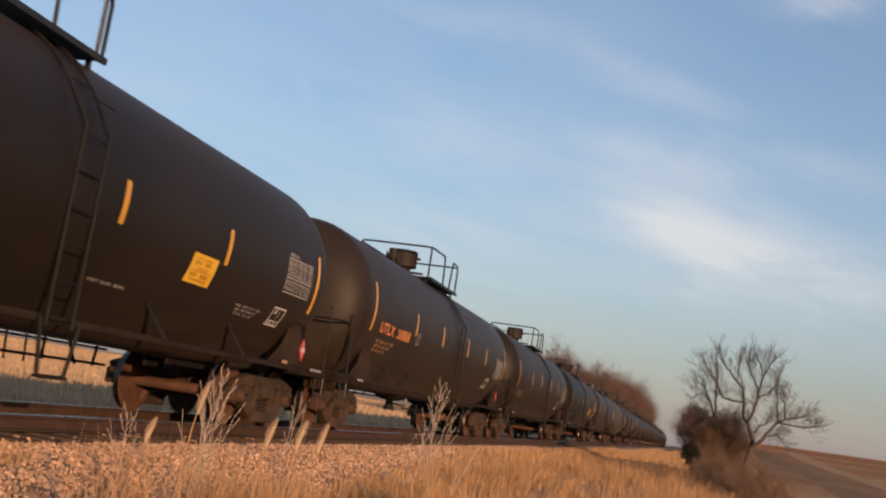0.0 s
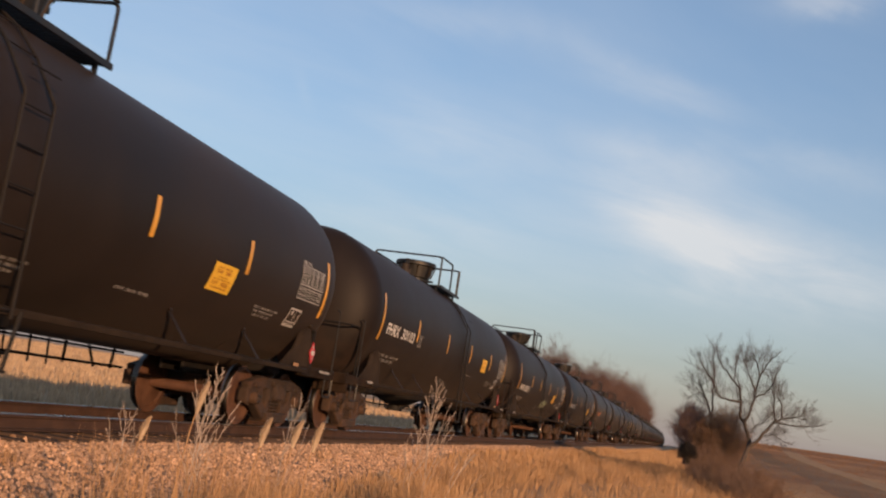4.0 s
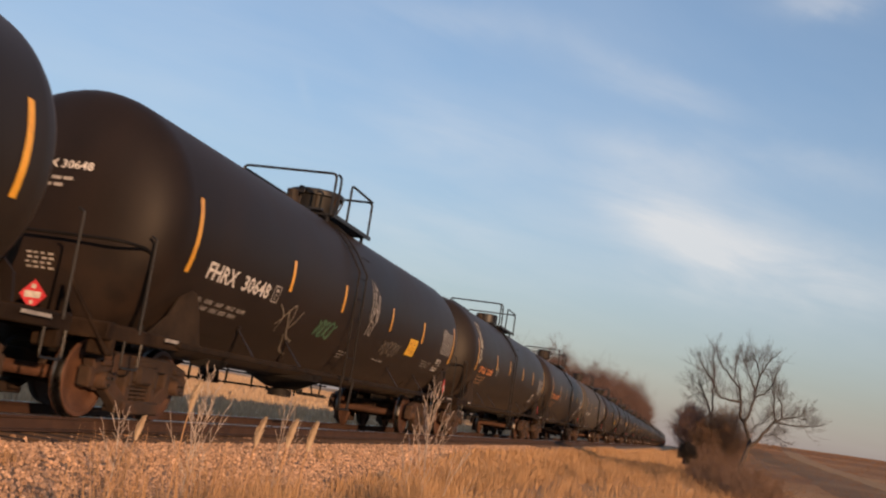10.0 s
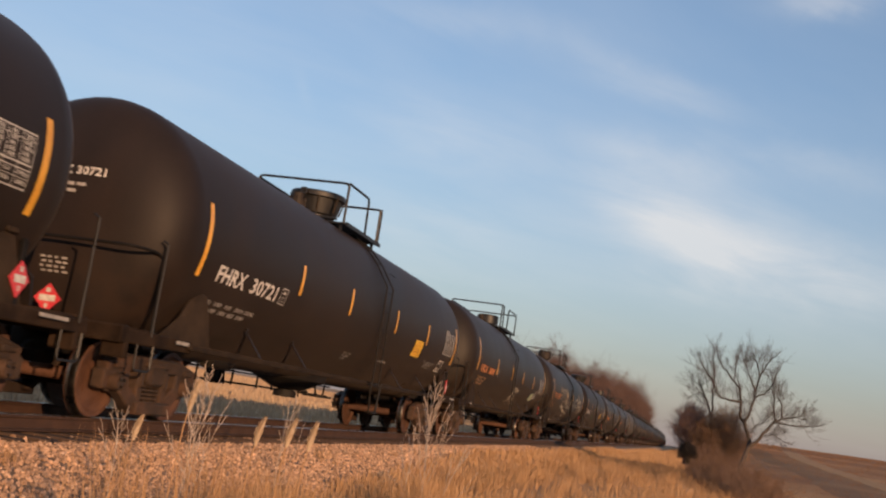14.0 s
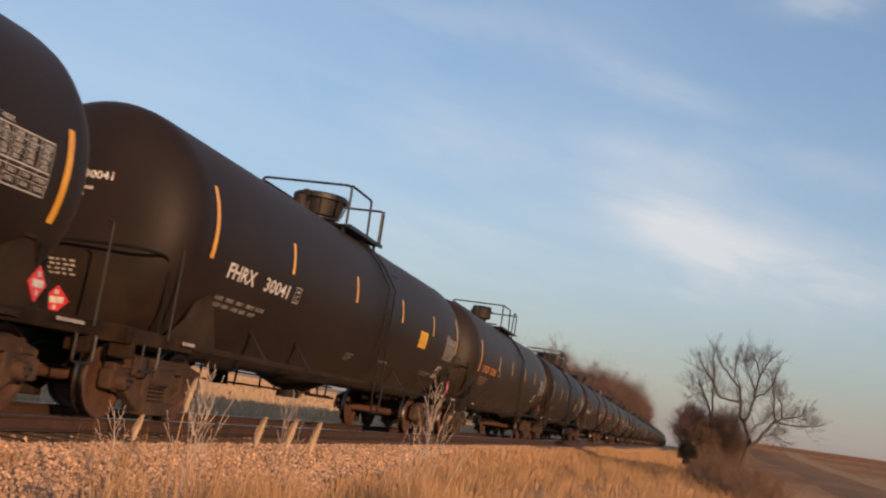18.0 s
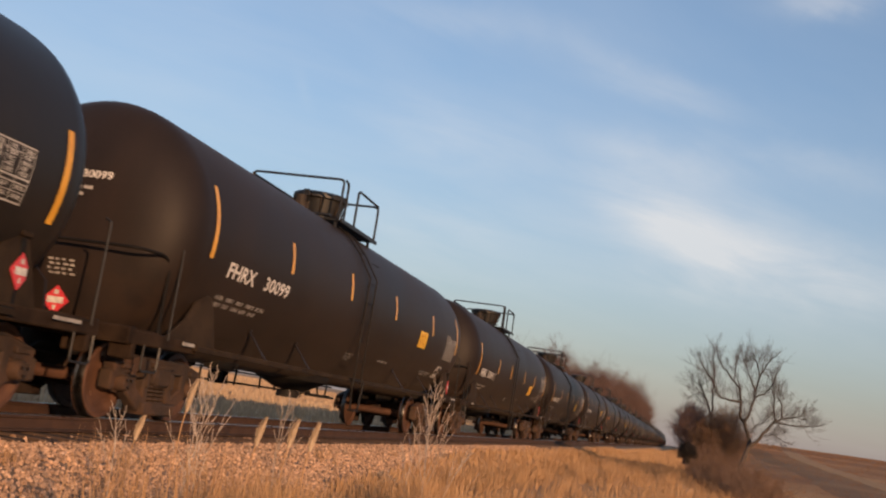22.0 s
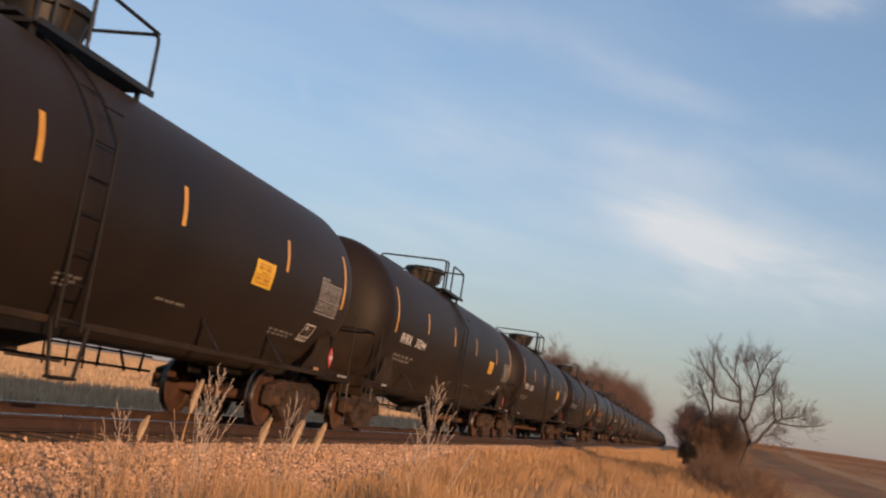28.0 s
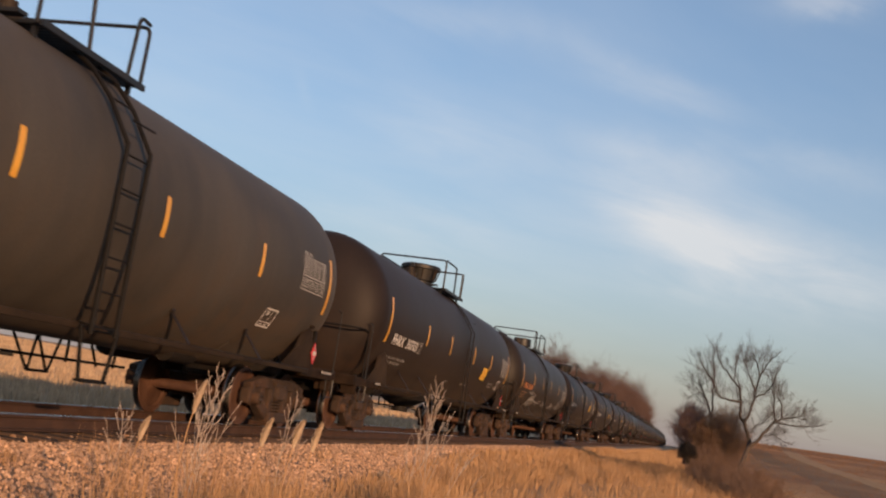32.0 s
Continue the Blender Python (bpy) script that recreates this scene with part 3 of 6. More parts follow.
def bolster_mesh():
    bm = bmesh.new()
    box(bm, (0, 0, 0.57), (2.25, 0.36, 0.24), bev=0.03)
    box(bm, (0, 0, 0.72), (0.9, 0.42, 0.12), bev=0.03)
    rod(bm, (0, 0, 0.74), (0, 0, 0.84), 0.22, 16)
    for s in (1, -1):
        box(bm, (s * 0.62, 0, 0.715), (0.16, 0.22, 0.06), bev=0.01)
    rod(bm, (0.15, -0.36, 0.28), (0.15, 0.36, 0.28), 0.028, 6)
    return mesh_of("truck", bm, M_RUST)


def brake_beam_mesh():
    """Brake beam with a shoe at each end and its lever; +y is towards the wheel."""
    bm = bmesh.new()
    box(bm, (0, 0.36, 0.36), (1.5, 0.09, 0.10), bev=0.015)
    for x in (0.75, -0.75):
        box(bm, (x, 0.40, 0.42), (0.09, 0.07, 0.30), Matrix.Rotation(-0.18, 4, "X"), bev=0.015)
    rod(bm, (0.15, 0.36, 0.38), (0.15, 0.12, 0.72), 0.028, 6)
    return mesh_of("brake_beam", bm, M_RUST)


WHEELSET, SIDE, SPRING, CAP, BOLSTER, BEAM = wheelset_mesh(), frame_mesh(), spring_mesh(), cap_mesh(), bolster_mesh(), brake_beam_mesh()
TRUCK_Y, AXLE = 7.27, 0.889


def truck(car, y, detail=True):
    tr = part("truck", BOLSTER, None, car, "rusty cast-steel truck", at=pose(0, y, 0))
    for s in (1, -1):
        if detail:
            part("brake_beam", BEAM, None, tr, at=pose(0, 0, 0, 0, 0, 0 if s > 0 else 180))
        part("side_frame", SIDE, None, tr, at=pose(s * 0.98, 0, 0, 0, 0, 0 if s > 0 else 180))
        if detail and s > 0:
            for q in (-0.15, 0.0, 0.15):
                part("coil_spring", SPRING, None, tr, at=pose(s * 0.98, q, 0))
        for e in (1, -1):
            if detail or s > 0:
                part("bearing_cap", CAP, None, tr, at=pose(s * 0.98, e * AXLE, 0.457, 0, 0, 0 if s > 0 else 180))
        w = part("wheelset", WHEELSET, None, tr, "brown steel wheelset with bright treads", at=pose(0, s * AXLE, 0.457))
    return tr


def stub_sill_mesh():
    bm = bmesh.new()
    for s in (1, -1):
        box(bm, (s * 0.17, 0.9, 0.86), (0.05, 3.5, 0.34), bev=0.01)
    box(bm, (0, 0.9, 1.02), (0.5, 3.4, 0.05))
    box(bm, (0, 0.87, 0.97), (1.9, 0.5, 0.24), bev=0.03)        # body bolster under the shell
    for s in (1, -1):                                            # cradle plates up to the shell
        box(bm, (s * 0.85, 0.87, 1.13), (0.06, 0.42, 0.42), Matrix.Rotation(-s * 0.5, 4, "Y"), bev=0.01)
        box(bm, (s * 0.55, 0.87, 1.0), (0.8, 0.06, 0.36), bev=0.01)
    return mesh_of("stub_sill", bm, M_FRAME)


def coupler_mesh():
    bm = bmesh.new()
    box(bm, (0, -0.30, 0.87), (0.15, 0.6, 0.16), bev=0.02)
    box(bm, (0.03, 0.10, 0.87), (0.26, 0.26, 0.30), bev=0.05)
    box(bm, (-0.11, 0.24, 0.87), (0.10, 0.18, 0.28), bev=0.03)
    return mesh_of("coupler", bm, M_RUST)


def hose_mesh():
    bm = bmesh.new()
    tube(bm, rounded([(-0.3, -0.5, 0.80), (-0.3, -0.1, 0.78), (-0.28, 0.1, 0.50), (-0.2, 0.27, 0.45)], 0.15), 0.03, 6)
    return mesh_of("air_hose", bm, M_LADDER)


def lever_mesh():
    bm = bmesh.new()
    tube(bm, [(0.12, -0.3, 0.98), (0.7, -0.32, 0.98), (1.30, -0.32, 0.96), (1.40, -0.28, 0.74)], 0.016, 5)
    return mesh_of("uncoupling_lever", bm, M_RUST)


def stirrup_mesh():
    bm = bmesh.new()
    tube(bm, rounded([(1.43, -0.28, 0.92), (1.43, -0.28, 0.62), (1.43, 0.10, 0.62), (1.43, 0.10, 0.92)], 0.05), 0.014, 6)
    return mesh_of("stirrup_step", bm, M_RAILING)


HOSE, LEVER, STIRRUP = hose_mesh(), lever_mesh(), stirrup_mesh()


def end_deck_mesh():
    """End platform: cross beam, corner plates and a grating over the coupler. +y is outwards."""
    bm = bmesh.new()
    box(bm, (0, 0.78, 1.0), (2.86, 0.16, 0.20), bev=0.02)
    box(bm, (0, 0.38, 1.075), (2.7, 0.66, 0.035), bev=0.005)
    for s in (1, -1):
        box(bm, (s * 1.38, 0.0, 0.99), (0.10, 1.72, 0.16), bev=0.015)
        box(bm, (s * 1.28, 0.70, 0.84), (0.30, 0.10, 0.22), bev=0.02)
    return mesh_of("end_platform", bm, M_DECK)


def grab_mesh():
    """Corner handhold post."""
    bm = bmesh.new()
    tube(bm, [(1.43, 0, 1.02), (1.43, 0, 2.12), (1.36, 0, 2.16)], 0.015, 6)
    return mesh_of("corner_grab", bm, M_RAILING)


def end_rail_mesh():
    """Safety rail that bends across the tank's end. +y is outwards."""
    bm = bmesh.new()
    tube(bm, rounded([(1.30, 0.0, 1.1), (1.30, 0.0, 2.02), (1.22, 0.62, 2.02), (-1.22, 0.62, 2.02), (-1.30, 0.0, 2.02), (-1.30, 0.0, 1.1)], 0.22), 0.019, 7)
    return mesh_of("end_rail", bm, M_LADDER)


def side_rail_mesh():
    bm = bmesh.new()
    box(bm, (1.47, 0, 0.995), (0.07, 14.6, 0.075), bev=0.015)
    box(bm, (1.44, 0, 0.965), (0.14, 14.6, 0.014))
    return mesh_of("side_rail", bm, M_SADDLE)


def bracket_mesh():
    """A flat strap from the shell down to the side rail."""
    bm = bmesh.new()
    a, b = on_tank(0, 1.40, 0.0), Vector((1.50, 0, 1.03))
    d = b - a
    box(bm, (a + b) / 2, (0.012, 0.085, d.length), d.to_track_quat("Z", "X").to_matrix().to_4x4(), bev=0.004)
    box(bm, on_tank(0, 1.43, -0.004), (0.02, 0.09, 0.06), bev=0.004)
    return mesh_of("bracket", bm, M_TANK)


def ladder_mesh(y0=0.18, y1=0.66, bold=False):
    bm = bmesh.new()
    LX, off = (1.66, 0.10) if bold else (1.605, 0.045)
    r = 0.028 if bold else 0.018
    def line(y):
        pts = [(LX, y, 0.92)]
        for z in (1.4, 1.9, 2.4, 2.9):
            pts.append((LX, y, z))
        for a in (35, 50, 62, 72):
            b = radians(a)
            pts.append(((R + off) * math.cos(b), y, ZC + (R + off) * math.sin(b)))
        return pts
    for y in (y0, y1):
        tube(bm, line(y), r, 6)
        tube(bm, [(LX, y, 1.0), (1.50, y, 1.03)], 0.012, 5)
    for z in np.arange(1.0, 3.2, 0.36):
        tube(bm, [(LX, y0, z), (LX, y1, z)], 0.012 if bold else 0.010, 5)
    for a in (36, 50, 64):
        b = radians(a)
        tube(bm, [((R + off) * math.cos(b), y, ZC + (R + off) * math.sin(b)) for y in (y0, y1)], 0.012 if bold else 0.010, 5)
    # hanging step below the rail
    tube(bm, rounded([(1.62, y0 - 0.12, 1.0), (1.62, y0, 0.45), (1.62, y1, 0.45), (1.62, y1 + 0.12, 1.0)], 0.04), 0.022, 6)
    box(bm, (1.62, (y0 + y1) / 2, 0.45), (0.10, y1 - y0, 0.03))
    return mesh_of("ladder", bm, M_LADDER if bold else M_FRAME)


def platform_mesh(y0, y1):
    bm = bmesh.new()
    for s in (1, -1):
        n = int((y1 - y0) / 0.09)
        for k in range(n):
            box(bm, (s * 0.78, y0 + (k + 0.5) * (y1 - y0) / n, 3.86), (0.42, 0.03, 0.035))
        for x in (0.58, 0.98):
            box(bm, (s * x, (y0 + y1) / 2, 3.85), (0.035, y1 - y0, 0.07))
        for y in (y0 + 0.1, y1 - 0.1):
            box(bm, (s * 0.84, y, 3.77), (0.05, 0.05, 0.24))
    for y in (y0, y1):
        box(bm, (0, y, 3.93), (1.5, 0.16, 0.04))
    return mesh_of("platform", bm, M_RAILING)


def bottom_outlet_mesh(deep):
    bm = bmesh.new()
    if deep:
        revolve(bm, [(0.98, 0.99), (0.92, 0.86), (0.42, 0.67), (0.30, 0.65), (0.02, 0.65)], "z", 20, (0, 0.08, 0))
        bmesh.ops.scale(bm, vec=(0.7, 1.18, 1), space=Matrix.Translation((0, -0.08, 0)), verts=bm.verts)
    q = 1.0 if deep else 0.62
    rod(bm, (0, 0, 1.0), (0, 0, 0.56), 0.16 * q, 12)
    rod(bm, (0, 0, 0.62), (0, 0, 0.50), 0.23 * q, 12)
    if not deep:
        revolve(bm, [(0.46, 0.96), (0.40, 0.84), (0.22, 0.76), (0.02, 0.75)], "z", 18)
    rod(bm, (-0.1, 0.1, 0.68), (0.35, 0.3, 0.66), 0.025, 6)
    box(bm, (0, 0, 0.80), (0.3, 0.34, 0.08), bev=0.02)
    rod(bm, (0.3, 0.15, 0.60), (0.75, 0.55, 0.60), 0.02, 6)
    return mesh_of("bottom_outlet", bm, M_FRAME)


def truss(bm, x, y0, y1, top, low):
    """A hanging step: two legs, a brace and a tread."""
    m = (y0 + y1) / 2
    for a, b in (((y0, top), (m - 0.12, low)), ((m, top), (m - 0.10, low)), ((m, top), (m + 0.36, low)), ((y1, top), (m + 0.38, low)), ((m - 0.14, low), (m + 0.40, low))):
        tube(bm, [(x, *a), (x, *b)], 0.022, 5)


def brake_gear_mesh(kind):
    """Brake rods, hangers and steps along the far side of the belly."""
    bm = bmesh.new()
    tube(bm, [(-1.02, -6.4, 0.90), (-1.02, 6.4, 0.90)], 0.026, 6)
    if kind == "U":
        tube(bm, [(-1.40, -3.4, 0.79), (-1.40, 6.7, 0.84)], 0.026, 6)
        for y in (-2.7, -1.0, 2.2, 4.0, 5.6):
            box(bm, (-1.40, y, 0.88), (0.04, 0.05, 0.16))
        truss(bm, -1.40, 0.17, 1.35, 0.92, 0.49)
        return mesh_of("brake_gear", bm, M_LADDER)
    tube(bm, [(-1.40, -6.3, 0.62), (-1.40, 6.6, 0.60)], 0.022, 6)
    for y, lean in ((-5.8, 0.0), (-5.1, 0.1), (-4.3, 0.0), (-3.6, -0.1), (-2.4, 0.05), (-1.8, 0.14), (-1.05, 0.0), (0.12, 0.1), (0.62, -0.05), (1.9, 0.0), (2.7, 0.08),
                    (4.9, 0.0), (5.45, 0.3), (6.3, -0.06)):
        tube(bm, [(-1.40, y, 0.98), (-1.40, y + lean, 0.56)], 0.024, 5)
    for y in (-0.55, -0.15):
        box(bm, (-1.36, y, 0.76), (0.16, 0.16, 0.40), bev=0.02)
    if kind == "F":
        tube(bm, [(-1.30, -4.2, 0.84), (-1.30, 6.4, 0.84)], 0.018, 6)
        for y in (3.4, 4.0, 4.45):
            tube(bm, [(-1.40, y, 1.0), (-1.40, y + 0.05, 0.50)], 0.018, 5)
        truss(bm, -1.40, -6.0, -5.0, 0.95, 0.42)
    else:
        truss(bm, -1.40, 3.5, 4.7, 0.92, 0.39)
    return mesh_of("brake_gear", bm, M_LADDER)


def reservoir_mesh():
    bm = bmesh.new()
    revolve(bm, [(0.02, -0.62), (0.17, -0.58), (0.23, -0.48), (0.23, 0.48), (0.17, 0.58), (0.02, 0.62)], "y", 16, (-0.55, 0, 0.86))
    rod(bm, (0.35, -0.5, 0.82), (0.35, 0.25, 0.82), 0.15, 14)
    box(bm, (-0.1, 0, 0.98), (1.3, 0.5, 0.06))
    return mesh_of("air_reservoir", bm, M_FRAME)


def skirt_mesh(mat):
    """Curved reinforcing pad between shell and sill at each end."""
    bm = bmesh.new()
    rows = []
    for i in range(13):
        a = radians(-90 - 40 + 80 * i / 12)
        x, z = math.cos(a) * (R + 0.02), ZC + math.sin(a) * (R + 0.02)
        rows.append([bm.verts.new((x, y, z)) for y in (-1.5, 0.55)])
    for a, b in zip(rows, rows[1:]):
        bm.faces.new((a[0], a[1], b[1], b[0]))
    r = bmesh.ops.extrude_face_region(bm, geom=list(bm.faces))
    bmesh.ops.scale(bm, vec=(0.985, 1, 1), verts=[v for v in r["geom"] if isinstance(v, bmesh.types.BMVert)])
    return mesh_of("sill_pad", bm, mat)


def saddle_mesh(cap=False):
    """Gusset between the shell and the side sill over a truck."""
    bm = bmesh.new()
    top, mid = on_tank(0.25, 1.70, 0.004), on_tank(0.42, 1.68, 0.004)
    cols = [((1.42, 0.68, 1.02), (1.43, 0.50, 1.40), mid), ((1.42, -0.20, 1.00), (1.43, -0.02, 1.42), top), ((1.42, -0.85, 0.98), (1.42, -0.30, 1.32), on_tank(0.08, 1.60, 0.004))]
    grid = [[bm.verts.new(p) for p in col] for col in cols]
    for a, b in zip(grid, grid[1:]):
        for k in range(2):
            bm.faces.new((a[k], b[k], b[k + 1], a[k + 1]))
    bmesh.ops.recalc_face_normals(bm, faces=bm.faces)
    r = bmesh.ops.extrude_face_region(bm, geom=list(bm.faces))
    bmesh.ops.translate(bm, vec=(-0.025, 0, 0), verts=[v for v in r["geom"] if isinstance(v, bmesh.types.BMVert)])
    if cap:
        box(bm, on_tank(0.32, 1.73, 0.01), (0.04, 0.16, 0.05), bev=0.008)
    bmesh.ops.recalc_face_normals(bm, faces=bm.faces)
    return mesh_of("saddle_plate", bm, M_SADDLE)


def end_web_mesh():
    """Upright web between the tank's head and the end deck, beside the coupler."""
    bm = bmesh.new()
    rim = [(0.30, 1.00), (1.26, 1.00), (1.20, 1.38), (0.98, 1.58), (0.30, 1.40)]
    a = [bm.verts.new((x, -0.02, z)) for x, z in rim]
    b = [bm.verts.new((x, 0.02, z)) for x, z in rim]
    bm.faces.new(a); bm.faces.new(b[::-1])
    for k in range(5):
        bm.faces.new((a[k], b[k], b[(k + 1) % 5], a[(k + 1) % 5]))
    bmesh.ops.recalc_face_normals(bm, faces=bm.faces)
    return mesh_of("end_web", bm, M_TANK)


SADDLE, FRONT_SADDLE, END_WEB = saddle_mesh(), saddle_mesh(True), end_web_mesh()
SILL, COUPLER, DECK, GRAB, ENDRAIL, SIDERAIL, BRACKET = (stub_sill_mesh(), coupler_mesh(), end_deck_mesh(), grab_mesh(), end_rail_mesh(),
                                                         side_rail_mesh(), bracket_mesh())
BRAKE, RESERVOIR = {k: brake_gear_mesh(k) for k in "FUV"}, reservoir_mesh()
PADS = {k: skirt_mesh(m) for k, m in (("F", M_TANK), ("W", M_TANK), ("X", M_TANK), ("Y", M_TANK), ("U", M_TANK_U), ("V", M_TANK_U), ("G", M_TANK_G))}


def decal(fill, mat, name="stencil", smooth=False):
    bm = bmesh.new()
    fill(bm)
    return mesh_of(name, bm, mat, smooth)


# Each marking is drawn from y = 0 at its own height on the shell, kept by that height, and set along the car.
@functools.cache
def stripe_mesh(z0, z1):
    return decal(lambda bm: patch(bm, -0.05, 0.05, z0, z1, 0.006, 8), M_STRIPE, "reflective_stripe")


@functools.cache
def table_mesh(z0):
    """Data table: a title, a ruled block of small figures in columns, a heavy rule and a second block."""
    def fill(bm):
        w, z1 = 1.04, z0 + 0.51
        bars(bm, 0.02, 0.44, z1 + 0.025, 0.035, 2, 9, 0.006)
        for z, t in ((z1, 0.014), (z1 - 0.075, 0.007), (z0 + 0.22, 0.016), (z0 + 0.17, 0.010), (z0 + 0.09, 0.006), (z0, 0.014)):
            patch(bm, 0, w, z - t, z, 0.0065, 1)
        for y in (0, 0.40, 0.62, 0.83, w - 0.012):
            patch(bm, y, y + 0.010, z0, z1, 0.0060, 3)
        for k, z in enumerate((z1 - 0.065, z1 - 0.125, z1 - 0.175, z1 - 0.225, z1 - 0.275, z0 + 0.11, z0 + 0.03)):
            bars(bm, 0.03, 0.38, z, 0.030, 3, k, 0.006)
            for c, y in enumerate((0.44, 0.66, 0.87)):
                bars(bm, y, y + 0.15, z, 0.030, 1, 10 * k + c, 0.006)
    return decal(fill, M_DATA)


@functools.cache
def notice_meshes(z0):
    def text(bm):
        for z, h, n, a, b in ((0.300, 0.016, 4, 0.12, 0.55), (0.235, 0.036, 2, 0.10, 0.60), (0.185, 0.014, 4, 0.20, 0.52), (0.148, 0.016, 5, 0.06, 0.62),
                              (0.085, 0.036, 2, 0.07, 0.63), (0.040, 0.016, 4, 0.10, 0.60)):
            bars(bm, a, b, z0 + z, h, n, int(z * 1000), 0.010)
    return decal(lambda bm: patch(bm, 0, 0.69, z0, z0 + 0.365, 0.006, 4), M_YELLOW), decal(text, M_OCHRE)


@functools.cache
def sign_mesh(z0, w=0.46):
    """Outlined panel with a narrow frame inside and a foot line."""
    def fill(bm):
        for a, b, c, d in ((0, w, 0, 0.022), (0, w, 0.262, 0.284), (0, 0.024, 0, 0.284), (w - 0.024, w, 0, 0.284), (0.03, w - 0.03, 0.070, 0.082),
                           (w * 0.56, w * 0.56 + 0.014, 0.09, 0.25), (0.10, 0.16, 0.18, 0.25)):
            patch(bm, a, b, z0 + c, z0 + d, 0.006, 2)
        bars(bm, 0.05, w - 0.05, z0 + 0.030, 0.022, 2, 5, 0.006)
    return decal(fill, M_WHITE)


@functools.cache
def lines_mesh(z0, rows, long, h, faint, seed):
    """A few lines of small lettering, the upper ones longer."""
    def fill(bm):
        for k in range(rows):
            bars(bm, 0.05 * k, long * (1 - 0.12 * k), z0 + (rows - 1 - k) * h * 2.3, h, max(2, round(long / h / 9)), seed + k)
    return decal(fill, M_TAN if faint == "tan" else M_PALE)


@functools.cache
def class_mesh(z0):
    def fill(bm):
        for a, b, c, d in ((0, 0.02, 0, 0.25), (0.23, 0.25, 0, 0.25), (0, 0.25, 0, 0.02), (0, 0.25, 0.23, 0.25), (0.07, 0.18, 0.155, 0.20),
                           (0.08, 0.17, 0.105, 0.12), (0.08, 0.10, 0.05, 0.12), (0.08, 0.17, 0.045, 0.06)):
            patch(bm, a, b, z0 + c, z0 + d, 0.006, 1)
    return decal(fill, M_PALE)


def placard_mesh(face):
    """Diamond placard, on a plate that faces +x (side) or -y (end)."""
    bm = bmesh.new()
    h = 0.175
    p = [(0, -h), (h, 0), (0, h), (-h, 0)]
    fr = [bm.verts.new((0.0, a, b)) for a, b in p]
    bk = [bm.verts.new((-0.012, a, b)) for a, b in p]
    bm.faces.new(fr); bm.faces.new(bk[::-1])
    for k in range(4):
        bm.faces.new((fr[k], bk[k], bk[(k + 1) % 4], fr[(k + 1) % 4]))
    bmesh.ops.recalc_face_normals(bm, faces=bm.faces)
    def bit(y0, y1, z0, z1):
        f = bm.faces.new([bm.verts.new((0.004, y, z)) for y, z in ((y0, z0), (y1, z0), (y1, z1), (y0, z1))])
        f.material_index = 1
    bit(-0.105, 0.105, -0.035, 0.04)
    bit(-0.03, 0.03, 0.07, 0.12)
    bit(-0.02, 0.02, -0.11, -0.06)
    return mesh_of("placard", bm, [M_RED, M_WHITE], False)


PLACARD = placard_mesh(0)


def brace_mesh():
    """Upright at the front corner that carries the placard."""
    bm = bmesh.new()
    box(bm, (1.40, 7.60, 1.34), (0.05, 0.07, 0.66), bev=0.01)
    box(bm, (1.36, 7.60, 1.66), (0.12, 0.05, 0.05), bev=0.01)
    return mesh_of("placard_bracket", bm, M_LADDER)


def plate_mesh(y0, y1, z0, z1, mat):
    bm = bmesh.new()
    box(bm, (1.512, (y0 + y1) / 2, (z0 + z1) / 2), (0.012, y1 - y0, z1 - z0))
    return mesh_of("sill_label", bm, mat, False)


TAN_PLATE = plate_mesh(6.62, 6.82, 1.035, 1.085, M_TAN)
BRACE, SILL_LABEL, SILL_TAG = brace_mesh(), plate_mesh(7.90, 8.38, 1.003, 1.040, M_PALE), plate_mesh(-7.72, -7.40, 1.000, 1.040, M_PALE)


def housing_mesh(kind):
    bm = bmesh.new()
    if kind == "F":
        revolve(bm, [(0.02, 3.9), (0.36, 3.9), (0.36, 4.00), (0.40, 4.01), (0.40, 4.04), (0.36, 4.05), (0.36, 4.08), (0.42, 4.11), (0.49, 4.40), (0.55, 4.42), (0.55, 4.50),
                     (0.52, 4.53), (0.30, 4.56), (0.02, 4.57)], "z", 32)
    elif kind == "V":
        revolve(bm, [(0.02, 3.9), (0.30, 3.9), (0.30, 4.08), (0.40, 4.10), (0.40, 4.40), (0.37, 4.43), (0.02, 4.44)], "z", 24, (0, 0.92, 0))
    else:
        revolve(bm, [(0.02, 3.9), (0.20, 3.9), (0.20, 4.12), (0.34, 4.16), (0.34, 4.55), (0.32, 4.58), (0.02, 4.59)], "z", 24)
        rod(bm, (0.34, 0, 4.40), (0.42, 0.05, 4.40), 0.035, 6)
    if kind in "GU":
        bmesh.ops.translate(bm, vec=(0, -0.55 if kind == "G" else -0.70, 0), verts=bm.verts)
    return mesh_of("valve_housing", bm, M_RAILING if kind in "FV" else M_DOME)


def lug_mesh():
    """Hinge lug or hasp at the lid's edge."""
    bm = bmesh.new()
    box(bm, (0.06, 0.60, 4.47), (0.12, 0.18, 0.09), bev=0.01)
    box(bm, (0.06, 0.665, 4.42), (0.14, 0.05, 0.08), bev=0.01)
    return mesh_of("lid_lug", bm, M_RAILING)


def eye_bolt_mesh():
    bm = bmesh.new()
    rod(bm, (0.45, 0, 4.14), (0.545, 0, 4.46), 0.018, 5)
    return mesh_of("eye_bolt", bm, M_DOME)


LUG, EYE_BOLT = lug_mesh(), eye_bolt_mesh()


